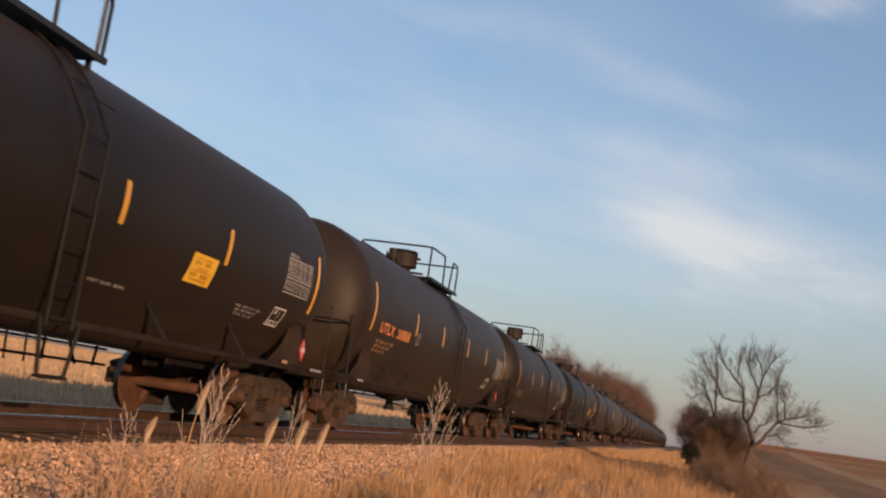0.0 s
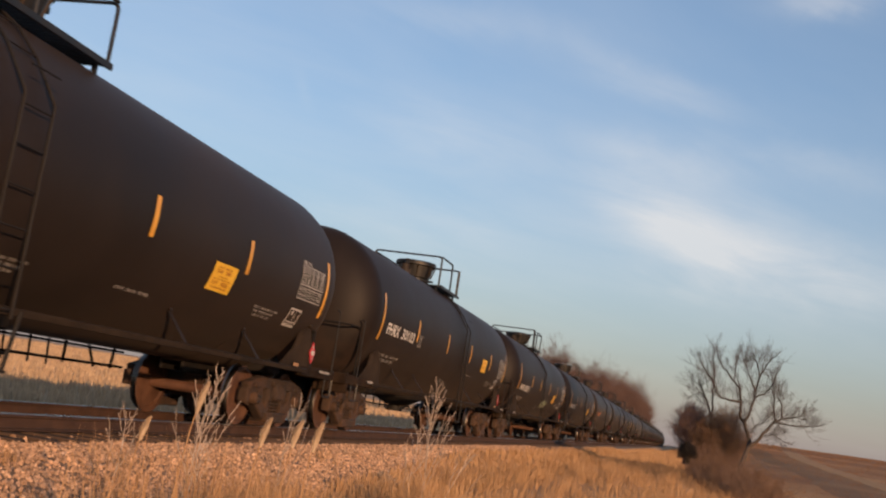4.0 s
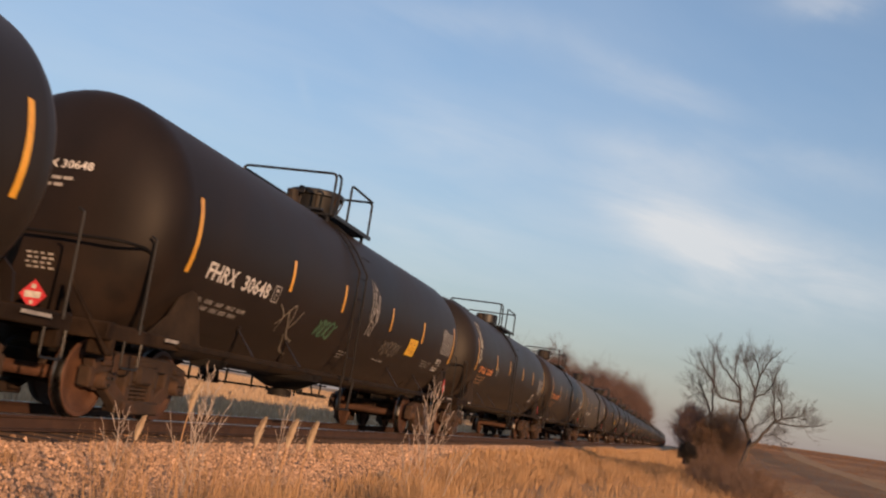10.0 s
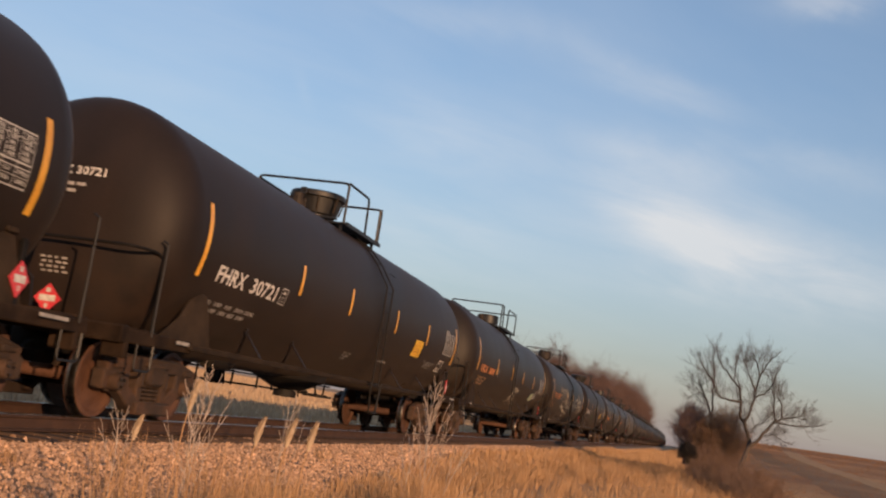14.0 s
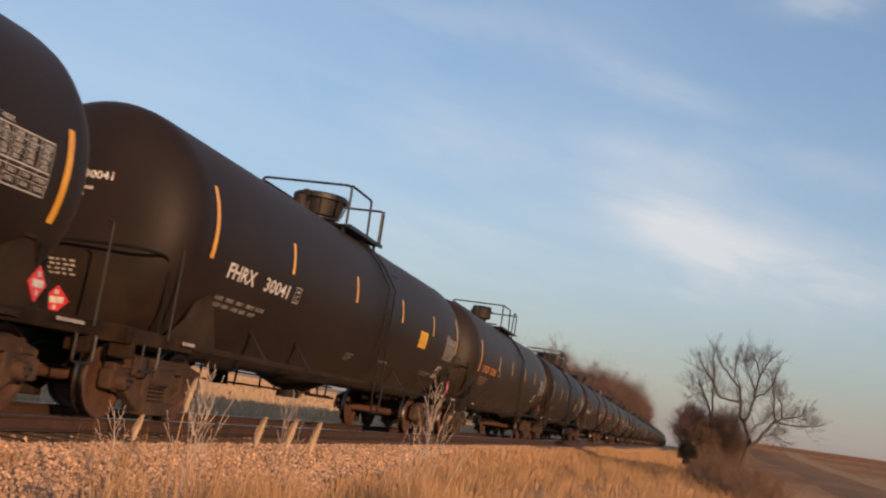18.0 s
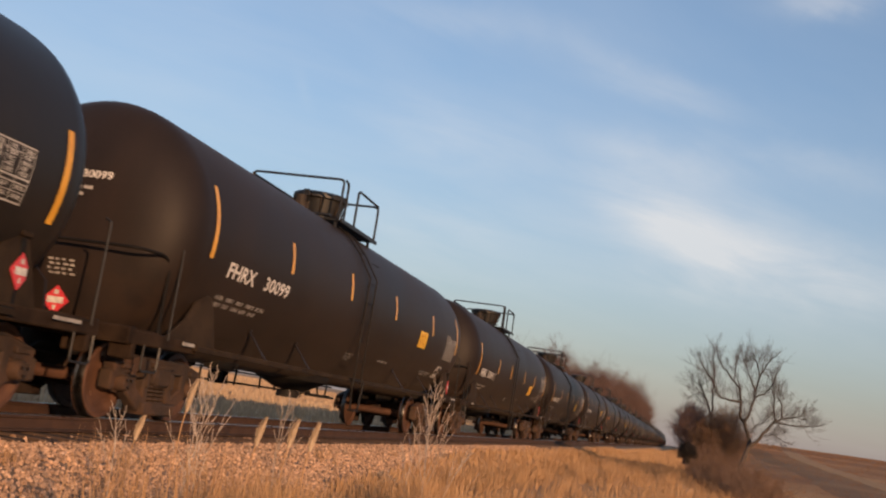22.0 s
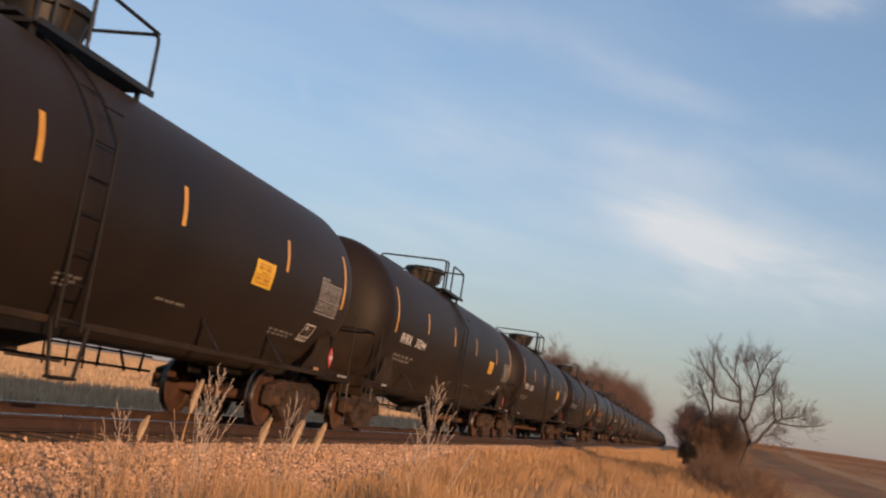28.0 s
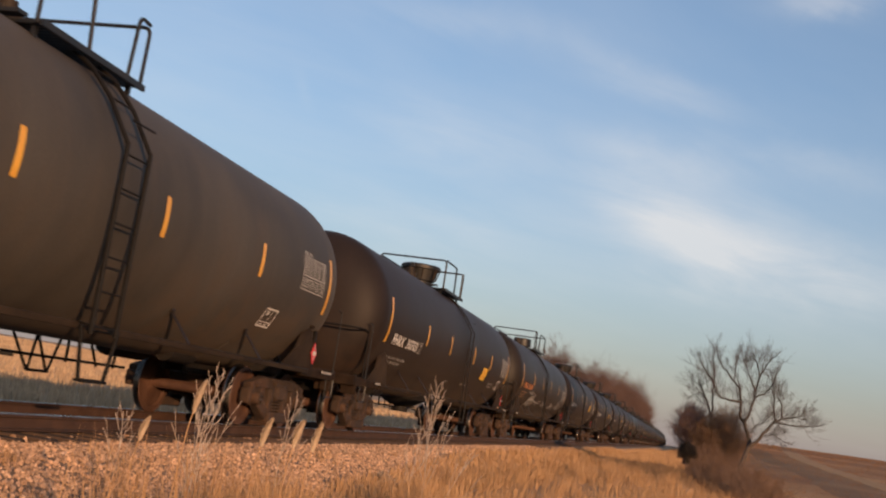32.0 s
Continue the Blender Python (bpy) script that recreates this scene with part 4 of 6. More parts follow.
def valve_mesh(kind):
    bm = bmesh.new()
    y = {"F": -1.15, "V": -0.45, "G": 0.15}.get(kind, -1.75)
    rod(bm, (0, y, 3.9), (0, y, 4.2), 0.085, 10)
    rod(bm, (0, y, 4.2), (0, y, 4.32), 0.15, 10)
    rod(bm, (0, y, 4.32), (0, y, 4.45), 0.11, 10)
    for k in range(4):
        a = k * math.tau / 4 + 0.4
        rod(bm, (0.15 * math.cos(a), y + 0.15 * math.sin(a), 4.16), (0.15 * math.cos(a), y + 0.15 * math.sin(a), 4.36), 0.02, 5)
    if kind != "U":
        bmesh.ops.translate(bm, vec=(0, 0.1, -0.14), verts=bm.verts)
    return mesh_of("relief_valve", bm, M_DOME)


def railings(kind, y0, y1):
    """Rails round the top platform: rear and front cross rails, near rail in two lengths, far rail."""
    z, lo, x = 4.62, 3.84, 0.92
    res = []
    def pipe(*lines):
        for l in lines:
            bm = bmesh.new()
            tube(bm, rounded(l, 0.10), 0.024, 7)
            res.append(mesh_of("railing", bm, M_RAILING))
    pipe([(x, y0, lo), (x, y0, z), (-x, y0, z), (-x, y0, lo)])
    pipe([(x, y1, lo), (x, y1, z - 0.02), (-x, y1, z - 0.02), (-x, y1, lo)])
    pipe([(-x, y0 + 0.06, z - 0.05), (-x, y1 - 0.06, z - 0.05)], [(-x, (y0 + y1) / 2, lo), (-x, (y0 + y1) / 2, z - 0.05)])
    if kind == "V":
        pipe([(x, y1 - 0.02, z), (x, y1 - 1.75, z), (x, y1 - 1.80, lo)])
        pipe([(x, y0 + 0.02, z), (x, y0 + 0.40, z - 0.04), (x, y0 + 0.52, lo)])
    elif kind == "F":
        pipe([(x, y1 - 0.02, z - 0.02), (x, y1 - 1.38, z), (x, y1 - 1.38, lo)])
        pipe([(x, y0 + 0.1, z), (x, y0 + 0.28, z - 0.02), (x, y0 + 0.28, lo)])
    elif kind == "X":
        pipe([(x, y0 + 0.02, z), (x, 0.42, z), (x, 0.48, lo)])
        pipe([(x, y0, z - 0.05), (x, y0, lo)], [(x, y1 - 0.11, z - 0.04), (x, y1 - 0.11, lo)], [(x, y1, z - 0.03), (x, y1 - 0.11, z - 0.06)])
    elif kind == "G":
        pipe([(x, y0 + 0.02, z), (x, y0 + 0.85, z + 0.02), (x, y0 + 0.95, lo)])
        pipe([(x, y1 - 0.02, z), (x, y1 - 0.25, z + 0.02), (x, y1 - 0.3, lo)])
    else:
        pipe([(x, y0 + 0.02, z), (x, y0 + 1.5, z + 0.02), (x, y0 + 1.65, lo)])
        pipe([(x, y1 - 0.02, z), (x, y1 - 0.62, z + 0.03), (x, y1 - 0.75, lo)])
    return res


KINDS = {
    "F": dict(tank=tank_mesh("tank", M_TANK), housing=housing_mesh("F"), valve=valve_mesh("F"), rails=railings("F", -1.35, 0.95),
              platform=platform_mesh(-1.35, 0.95), ladder=ladder_mesh(-1.22, -0.76), outlet=bottom_outlet_mesh(True), word="dusty black tank car with white lettering"),
    "W": dict(tank=tank_mesh("tank", M_TANK), housing=housing_mesh("F"), valve=valve_mesh("F"), rails=railings("F", -1.35, 0.95),
              platform=platform_mesh(-1.35, 0.95), ladder=ladder_mesh(-1.00, -0.56), outlet=bottom_outlet_mesh(True), word="dusty black tank car with white lettering"),
    "X": dict(tank=tank_mesh("tank", M_TANK), housing=housing_mesh("F"), valve=valve_mesh("F"), rails=railings("X", -0.88, 1.38),
              platform=platform_mesh(-0.88, 1.38), ladder=ladder_mesh(0.34, 0.78), outlet=bottom_outlet_mesh(True), word="dusty black tank car with white lettering"),
    "Y": dict(tank=tank_mesh("tank", M_TANK), housing=housing_mesh("F"), valve=valve_mesh("F"), rails=railings("X", -0.88, 1.38),
              platform=platform_mesh(-0.88, 1.38), ladder=ladder_mesh(0.34, 0.78), outlet=bottom_outlet_mesh(True), word="dusty black tank car with white lettering"),
    "U": dict(tank=tank_mesh("tank", M_TANK_U), housing=housing_mesh("U"), valve=valve_mesh("U"), rails=railings("U", -1.55, 1.55),
              platform=platform_mesh(-1.5, 1.55), ladder=ladder_mesh(0.16, 0.62), outlet=bottom_outlet_mesh(False), word="weathered black tank car with orange lettering"),
    "V": dict(tank=tank_mesh("tank", M_TANK_U), housing=housing_mesh("V"), valve=valve_mesh("V"), rails=railings("V", -1.45, 1.72),
              platform=platform_mesh(-1.35, 1.55), ladder=ladder_mesh(-1.12, -0.66), outlet=bottom_outlet_mesh(False), word="weathered black tank car with orange lettering"),
    "G": dict(tank=tank_mesh("tank", M_TANK_G), housing=housing_mesh("G"), valve=valve_mesh("G"), rails=railings("G", -0.45, 1.6),
              platform=platform_mesh(-0.45, 1.6), ladder=ladder_mesh(0.20, 0.68, True), outlet=bottom_outlet_mesh(False), word="dusty grey-brown tank car, white lettering"),
}
def fine(ob):
    return tagged(ob, kind="stuff")


def tank_car(kind, detail=True):
    k = KINDS[kind]
    car = empty("tank_car")
    tagged(car, k["word"] + " on the track", "tank car", group="cars of the tank train")
    tank = part("tank", k["tank"], None, car)
    shift = pose(0, 0.18 if kind == "F" else 0.0, 0)
    hood = part("valve_housing", k["housing"], None, car, "brown weathered valve housing", at=shift)
    if detail and kind in "FWXY":
        for turn in (0, 180):
            part("lid_lug", LUG, None, hood, at=pose(0, 0, 0, 0, 0, turn))
        for i in range(8):
            part("eye_bolt", EYE_BOLT, None, hood, at=pose(0, 0, 0, 0, 0, 22 + 45 * i))
    part("relief_valve", k["valve"], None, car)
    part("platform", k["platform"], None, car)
    for r in k["rails"]:
        part("railing", r, None, car)
    part("ladder", k["ladder"], None, car)
    part("bottom_outlet", k["outlet"], None, car)
    part("brake_gear", BRAKE["F" if kind in "FWXY" else "U" if kind == "U" else "V"], None, car)
    if detail:
        part("air_reservoir", RESERVOIR, None, car, at=pose(0, -3.9 if kind in "FWXY" else 5.0, 0.12))
    for s in (1, -1):
        part("side_rail", SIDERAIL, None, car, at=pose(0, 0, 0, 0, 0, 0 if s > 0 else 180))
        if detail:
            for y in (-5.05, -3.15, 2.9, 5.2):
                part("bracket", BRACKET, None, car, at=pose(0, y, 0, 0, 0, 0 if s > 0 else 180))
        turn = 0 if s > 0 else 180
        part("stub_sill", SILL, None, car, at=pose(0, s * 6.4 if s > 0 else -6.4, 0, 0, 0, turn))
        part("coupler", COUPLER, None, car, at=pose(0, s * 9.02, 0, 0, 0, turn))
        if detail:
            part("air_hose", HOSE, None, car, at=pose(0, s * 9.02, 0, 0, 0, turn))
            part("uncoupling_lever", LEVER, None, car, at=pose(0, s * 9.02, 0, 0, 0, turn))
            part("stirrup_step", STIRRUP, None, car, at=pose(0, 8.70 if s > 0 else -8.22, 0))
        part("end_platform", DECK, None, car, at=pose(0, s * 8.02, 0, 0, 0, turn))
        part("saddle_plate", SADDLE if s < 0 else FRONT_SADDLE, None, car, "brown dusty saddle plate", at=pose(0, -7.30 if s < 0 else 7.04, 0))
        part("sill_pad", PADS[kind], None, car, at=pose(0, s * 6.6, 0, 0, 0, turn))
        if s < 0:
            part("end_rail", ENDRAIL, None, car, at=pose(0, -8.0, 0, 0, 0, 180))
        for e in ((1, -1) if detail else (1,)):
            part("corner_grab", GRAB, None, car, at=pose(0, 8.70 if s > 0 else -7.97 if kind in "WY" else -8.22, 0, 0, 0, 0 if e > 0 else 180))
        truck(car, s * TRUCK_Y, detail)
    for turn in (0, 180):
        part("end_web", END_WEB, None, car, at=pose(0, 8.11, 0, 0, 0, turn))
    # placard and labels at the front corner
    part("placard", PLACARD, None, car, "red diamond placard", at=pose(1.44, *((7.34, 1.37) if kind == "U" else (7.58, 1.30)), 0, 0, 6))
    part("placard", PLACARD, None, car, "red diamond placard", at=pose(0.32, -8.72, 1.28, 0, 0, -90))
    part("placard_bracket", BRACE, None, car, at=pose(0, -0.26 if kind == "U" else 0.0, 0))
    part("sill_label", SILL_LABEL, None, car, "white reflective label")
    part("sill_label", SILL_TAG, None, car, "white reflective label")
    if kind in "FWXY":
        part("builder_plate", TAN_PLATE, None, car, "small tan plate")
    return car


# order of the train from the first to pass the camera; the front stripe's place at 0 s gives each its offset
PITCH, START = 18.455, 15.683
TRAIN = [("X", "FHRX 30636", 0.24), ("F", "FHRX 30559", 0.16), ("X", "FHRX 30103", 0.08), ("F", "", 0.1), ("G", "GATX 207658", 0.25), ("U", "UTLX 212278", 0.07),
         ("V", "UTLX 210387", 0.08), ("F", "FHRX 30648", 0.13), ("U", "UTLX 207206", 0.12), ("V", "UTLX 206090", -0.02), ("X", "FHRX 30721", 0.08), ("F", "", 0.08),
         ("U", "UTLX 212262", 0.10), ("Y", "FHRX 30041", 0.08), ("F", "FHRX 30577", 0.20), ("F", "FHRX 30269", 0.08), ("W", "FHRX 30099", 0.08), ("U", "UTLX 204230", 0.15),
         ("F", "FHRX 30556", 0.09), ("W", "FHRX 30268", 0.13), ("W", "FHRX 30244", 0.10), ("W", "FHRX 30064", 0.06), ("V", "UTLX 205188", 0.24), ("X", "FHRX 30703", 0.08),
         ("G", "", -0.38), ("F", "", 0.0)]
AHEAD = "UUFVGFUFFVFGUFVFFUFU"
CARS = []


# where the markings stand: along the car, and the height of their foot on the shell
LOW = dict(stripes=(-4.20, -1.65, 1.50, 4.20), foot=2.11, ends=(-7.48, 7.42), end_foot=1.88, notice=(3.25, 1.77), table=(6.20, 2.08), sign=(6.21, 1.62),
           lines=(4.93, 1.63), mid=(1.40, 1.485), block=(-0.66, 1.365), box=(-4.75, 1.88), under=(-6.93, 1.51), tan="")
HIGH = dict(LOW, stripes=(-4.73, -1.75, 1.20, 4.62), foot=2.37, ends=(-7.46, 7.38), end_foot=2.14, notice=(3.50, 2.02), table=(6.19, 1.965), sign=(6.20, 1.47),
            lines=(4.95, 1.46), box=None, under=(-6.85, 1.60))
ORANGE = dict(LOW, stripes=(-4.21, -1.58, 1.48, 4.18), foot=2.21, ends=(-7.46, 7.42), end_foot=1.98, notice=None, table=(6.00, 1.95), sign=(5.18, 1.56),
              lines=None, mid=None, block=None, box=(-4.05, 2.03), under=(-6.85, 1.64), tan="tan")
GREY = dict(LOW, stripes=(-4.68, -1.25, 1.60, 4.60), foot=2.15, ends=(-7.61, 7.45), end_foot=1.95, notice=None, table=(6.16, 2.23), sign=(5.30, 1.51),
            lines=None, mid=None, block=None, box=(-4.30, 1.80), under=(-6.90, 1.48))
LAYOUT = {"F": LOW, "X": LOW, "W": HIGH, "Y": HIGH, "U": ORANGE, "V": ORANGE, "G": GREY}
OWN = {0: dict(stripes=(-4.28, -1.73, 1.38, 4.04), notice=(3.16, 1.77), table=(6.10, 2.08), sign=(6.13, 1.55), lines=(4.88, 1.57), mid=(1.40, 1.485)),
       2: dict(stripes=(-4.58, -1.45, 1.50, 4.63), notice=(3.38, 1.99), table=(6.25, 1.99), box=(-4.40, 2.02), mid=(1.66, 1.75)),
       9: dict(stripes=(-4.20, -1.16, 1.42, 4.26), foot=2.08, ends=(-7.46, 7.49), end_foot=2.01, table=(6.05, 1.99), sign=(5.32, 1.71)),
       5: dict(box=(-3.85, 1.96), sign=(5.16, 1.54)), 8: dict(box=(-4.06, 2.07), table=None, sign=None),
       10: dict(stripes=(-4.07, -1.52, 1.60, 4.37), notice=(3.46, 1.79)),
       13: dict(stripes=(-4.70, -1.45, 1.80, 4.67), notice=(3.52, 2.02), box=(-4.42, 1.97)), 16: dict(stripes=(-4.73, -1.75, 1.28, 4.62)),
       17: dict(stripes=(-4.15, -1.57, 1.55, 4.28), foot=2.10, ends=(-7.46, 7.55), end_foot=1.87, box=(-4.52, 1.99), sign=(5.12, 1.60)),
       18: dict(stripes=(-4.06, -1.48, 1.52, 4.22)), 19: dict(stripes=(-4.73, -1.75, 1.15, 4.55), notice=(3.35, 2.02)),
       22: dict(stripes=(-4.37, -1.60, 1.12, 4.13), ends=(-7.46, 7.12), table=(5.83, 1.97), sign=(5.08, 1.58), box=(-4.20, 1.97)),
       14: dict(ends=(-7.48, 7.50)), 4: dict(stripes=(-4.70, -1.32, 1.58, 4.63)), 24: dict(stripes=(-4.42, -1.15, 1.65, 4.55))}


def markings(n, tank, kind, near):
    """Stripes, notices and small lettering of one car."""
    L = dict(LAYOUT[kind], **OWN.get(n, {}))
    for y in L["ends"]:
        part("reflective_stripe", stripe_mesh(L["end_foot"], L["end_foot"] + 0.92), None, tank, "yellow reflective stripe", at=pose(0, y, 0))
    for y in L["stripes"]:
        part("reflective_stripe", stripe_mesh(L["foot"], L["foot"] + 0.47), None, tank, "yellow reflective stripe", at=pose(0, y, 0))
    if L["notice"] and n >= -6:
        panel, text = notice_meshes(L["notice"][1])
        part("notice_panel", panel, None, tank, "square yellow notice", at=pose(0, L["notice"][0], 0))
        fine(part("notice_lettering", text, None, tank, at=pose(0, L["notice"][0], 0)))
    for key, name, make in (("table", "data_table", table_mesh), ("sign", "panel_outline", sign_mesh), ("box", "class_box", class_mesh)):
        if L[key]:
            fine(part(name, make(L[key][1]), None, tank, "faded white data table" if key == "table" else "", at=pose(0, L[key][0], 0)))
    if near:
        high = LAYOUT[kind] is HIGH
        rows = [("under", 3 if L["tan"] else 2, 1.35 if L["tan"] else 1.70, 0.040, L["tan"], 41), ("lines", 2 if high else 3, 1.10 if high else 0.95, 0.024, "", 3),
                ("mid", 1, 0.80, 0.026, "", 33), ("block", 3, 0.52, 0.022, "", 30)]
        for key, count, long, h, faint, seed in rows:
            if L[key]:
                fine(part("small_lettering", lines_mesh(L[key][1], count, long, h, faint, seed), None, tank, at=pose(0, L[key][0], 0)))


def train():
    full = {k: tank_car(k) for k in "FWXYUVG"}
    lean = {k: tank_car(k, False) for k in "FWXYUVG"}
    used = set()
    rows = [(n, k, t, r) for n, (k, t, r) in enumerate(TRAIN)] + [(-1 - i, k, "UTLX 20" if i == 0 else "", 0.0) for i, k in enumerate(AHEAD)]
    for n, k, text, r in rows:
        src = full if n >= -3 else lean
        key = (k, n >= -3)
        y = START - PITCH * n + r - 7.42
        if key in used:
            car = copy_thing(src[k], pose(0, y, 0))
        else:
            used.add(key)
            car = src[k]
            car.matrix_basis = pose(0, y, 0)
        CARS.append((n, car, y))
        MARKS.append((n, car, k, text))
    for k in "FWXYUVG":
        for flag, d in ((True, full), (False, lean)):
            if (k, flag) not in used:
                for o in (*d[k].children_recursive, d[k]):
                    bpy.data.objects.remove(o)
    for n, car, k, text in MARKS:
        markings(n, child(car, "tank"), k, n >= -3)


def child(car, name):
    return next(o for o in car.children if o.name.split(".")[0] == name)


MARKS = []
train()


# stencilled marks, each on its own car
for n, car, k, text in MARKS:
    if not text:
        continue
    tank = child(car, "tank")
    ink = M_ORANGE if k in "UV" else M_WHITE
    a, b = text.split(" ")
    y0, y1, y2, y3, z0, z1 = {"G": (-7.00, -5.75, -5.48, -4.36, 1.78, 1.98), "W": (-6.86, -5.95, -5.60, -4.66, 1.985, 2.19), "Y": (-6.86, -5.95, -5.60, -4.66, 1.985, 2.19),
                              "F": (-6.95, -6.05, -5.84, -4.90, 1.89, 2.11), "X": (-6.95, -6.05, -5.84, -4.90, 1.89, 2.11)}.get(k, (-6.88, -5.85, -5.62, -4.62, 2.01, 2.22))
    if b == "30103":
        y0, y1, y2, y3, z0, z1 = -7.05, -6.10, -5.88, -4.84, 2.04, 2.27
    elif b == "207206":
        y0, y1, y2, y3, z0, z1 = -6.70, -5.72, -5.50, -4.58, 2.08, 2.32
    elif b == "210387":
        z0, z1 = 1.96, 2.15
    if b == "20":
        mark("reporting_mark", a, y0, y1, z0, z1, ink, tank)
        mark("reporting_mark", b, y2, y2 + 0.32, z0, z1, ink, tank)
        part("reporting_mark", decal(lambda bm: [patch(bm, y, y + 0.12, z0, z1, 0.006, 2) for y in (-5.26, -5.09, -4.92, -4.75)], ink), None, tank)
    else:
        mark("reporting_mark", a, y0, y1, z0, z1, ink, tank)
        mark("reporting_mark", b, y2, y3, z0, z1, ink, tank)


# one ladder stands further on, and one car is freshly painted
for n, car, k, text in MARKS:
    if n == 17:
        child(car, "tank").data = tank_mesh("tank", M_TANK_S)
    if n == 7:
        bm = bmesh.new()
        tube(bm, [(0.84, -8.86, 1.08), (0.84, -8.86, 1.56)], 0.022, 6)
        tube(bm, [(0.84, -8.87, 1.52), (1.47, -8.87, 0.74)], 0.026, 6)
        part("end_brace", bm, M_DECK, car, "slanting brace across the end")
    if n == 24:
        child(car, "ladder").location.y += 0.2


# small lettering on the rear head of every car, and the spray-painted tags of some
def head_lines(bm):
    for k in range(4):
        z = 1.78 - k * 0.055
        for j in range(4):
            x = -0.12 + j * 0.095 + 0.02 * (k % 2)
            head_patch(bm, x, x + 0.072 - 0.012 * ((j + k) % 3), z, z + 0.026, -1)
    for k in range(2):
        for j in range(4 - k):
            x = -0.27 + j * 0.15 + 0.04 * k
            head_patch(bm, x, x + 0.12, 2.68 - k * 0.085, 2.72 - k * 0.085, -1)


HEADTEXT = decal(head_lines, M_PALE)
for n, car, k, text in MARKS:
    if n < -3:
        continue
    tank = child(car, "tank")
    fine(part("small_lettering", HEADTEXT, None, tank))
    if text and n >= 0:
        x0, x1, z0 = (-0.25, 0.82, 2.75) if k == "G" else (-0.33, 0.52, 2.82) if k in "FWXY" else (-0.38, 0.42, 3.17 if "387" in text else 3.02)
        mark("reporting_mark", text, x0, x1, z0, z0 + 0.105, M_ORANGE if k in "UV" else M_WHITE, tank, on=lambda x, z, lift: on_head(x, z, -1, lift))

GLYPHS = {"T": [[(0, 1), (1, 1.05)], [(0.5, 1.02), (0.35, 0)]], "J": [[(0.2, 1), (0.15, 0.1), (0.9, 0)], [(0.3, 0.95), (1, 1.1)]],
          "Z": [[(0, 0.7), (0.6, 1.05), (0.7, 0.6), (0.1, 0.1), (1, -0.05)]], "E": [[(0.8, 1.0), (0.1, 0.75), (0.25, 0.45), (0.8, 0.5)], [(0.25, 0.45), (-0.1, 0), (0.8, 0.15)]],
          "K": [[(0.3, 1.1), (0, -0.1)], [(0.1, 0.45), (0.9, 1.0)], [(0.2, 0.5), (1.0, 0.35), (0.7, 0.05), (1.1, -0.2)]], "H": [[(0.2, 1), (0, 0)], [(0.8, 1), (0.6, 0)], [(0.05, 0.4), (0.8, 0.55)]],
          "F": [[(0.3, 1), (0, 0)], [(0.3, 1), (1, 0.9)], [(0.2, 0.5), (0.7, 0.5)]], "A": [[(0, 0), (0.5, 1), (0.8, 0)], [(0.1, 0.35), (0.8, 0.4)]],
          "B": [[(0.2, 1), (0, 0)], [(0.2, 1), (0.8, 0.85), (0.2, 0.5), (0.9, 0.3), (0, 0)]], "P": [[(0.25, 1), (0, 0)], [(0.2, 1), (0.85, 0.85), (0.7, 0.5), (0.1, 0.5)]], "O": [[(0.5, 1), (0.05, 0.6), (0.2, 0.05), (0.8, 0.2), (0.9, 0.8), (0.5, 1)]],
          "Y": [[(0, 1), (0.4, 0.4)], [(1, 1), (0.1, -0.3)]], "C": [[(0.9, 0.9), (0.2, 0.9), (0.1, 0.2), (0.9, 0.1)]], "M": [[(0, 0), (0.3, 1), (0.5, 0.3), (0.8, 1), (1, 0)]]}


def smooth_line(pts, n=5):
    """A loose curve through the points."""
    P = np.array([pts[0], *pts, pts[-1]], float)
    res = []
    for i in range(1, len(P) - 2):
        for f in np.linspace(0, 1, n, endpoint=False):
            a, b, c, d = P[i - 1:i + 3]
            res.append(0.5 * (2 * b + (c - a) * f + (2 * a - 5 * b + 4 * c - d) * f * f + (3 * b - a - 3 * c + d) * f ** 3))
    res.append(P[-2])
    return res


def tag_strokes(bm, word, y0, y1, z0, z1, w, slope=0.0, seed=1):
    rnd = random.Random(seed)
    step = (y1 - y0) / len(word)
    for i, ch in enumerate(word):
        if ch == " ":
            continue
        for line in GLYPHS[ch]:
            pts = [(y0 + (i + x * 0.85 + rnd.uniform(-0.05, 0.05)) * step, z0 + slope * (i / len(word)) + (z1 - z0) * (z + rnd.uniform(-0.06, 0.06))) for x, z in line]
            stroke(bm, smooth_line(pts), w * rnd.uniform(0.8, 1.2))


def scrawl(bm, y0, y1, z0, z1, turns, w, seed):
    """A looping, unreadable scribble."""
    rnd = random.Random(seed)
    pts = []
    for i in range(turns * 4 + 1):
        f = i / (turns * 4)
        pts.append((y0 + (y1 - y0) * f + 0.12 * (y1 - y0) * math.sin(i * math.pi / 2 + 0.6), (z0 + z1) / 2 + (z1 - z0) / 2 * math.cos(i * math.pi / 2) * rnd.uniform(0.6, 1.0)))
    stroke(bm, smooth_line(pts, 6), w)


def car_of(text):
    return next(child(c, "tank") for n, c, k, t in MARKS if t.endswith(text))


def tag(text, fill, mat, label):
    fine(part("spray_tag", decal(fill, mat, "spray_tag"), None, car_of(text), label))


def sprayed(lines, w):
    """Freehand strokes, each a short list of (y, z)."""
    def fill(bm):
        for k, line in enumerate(lines):
            stroke(bm, smooth_line(line, 6), w * (0.85 + 0.3 * (k % 3) / 2))
    return fill


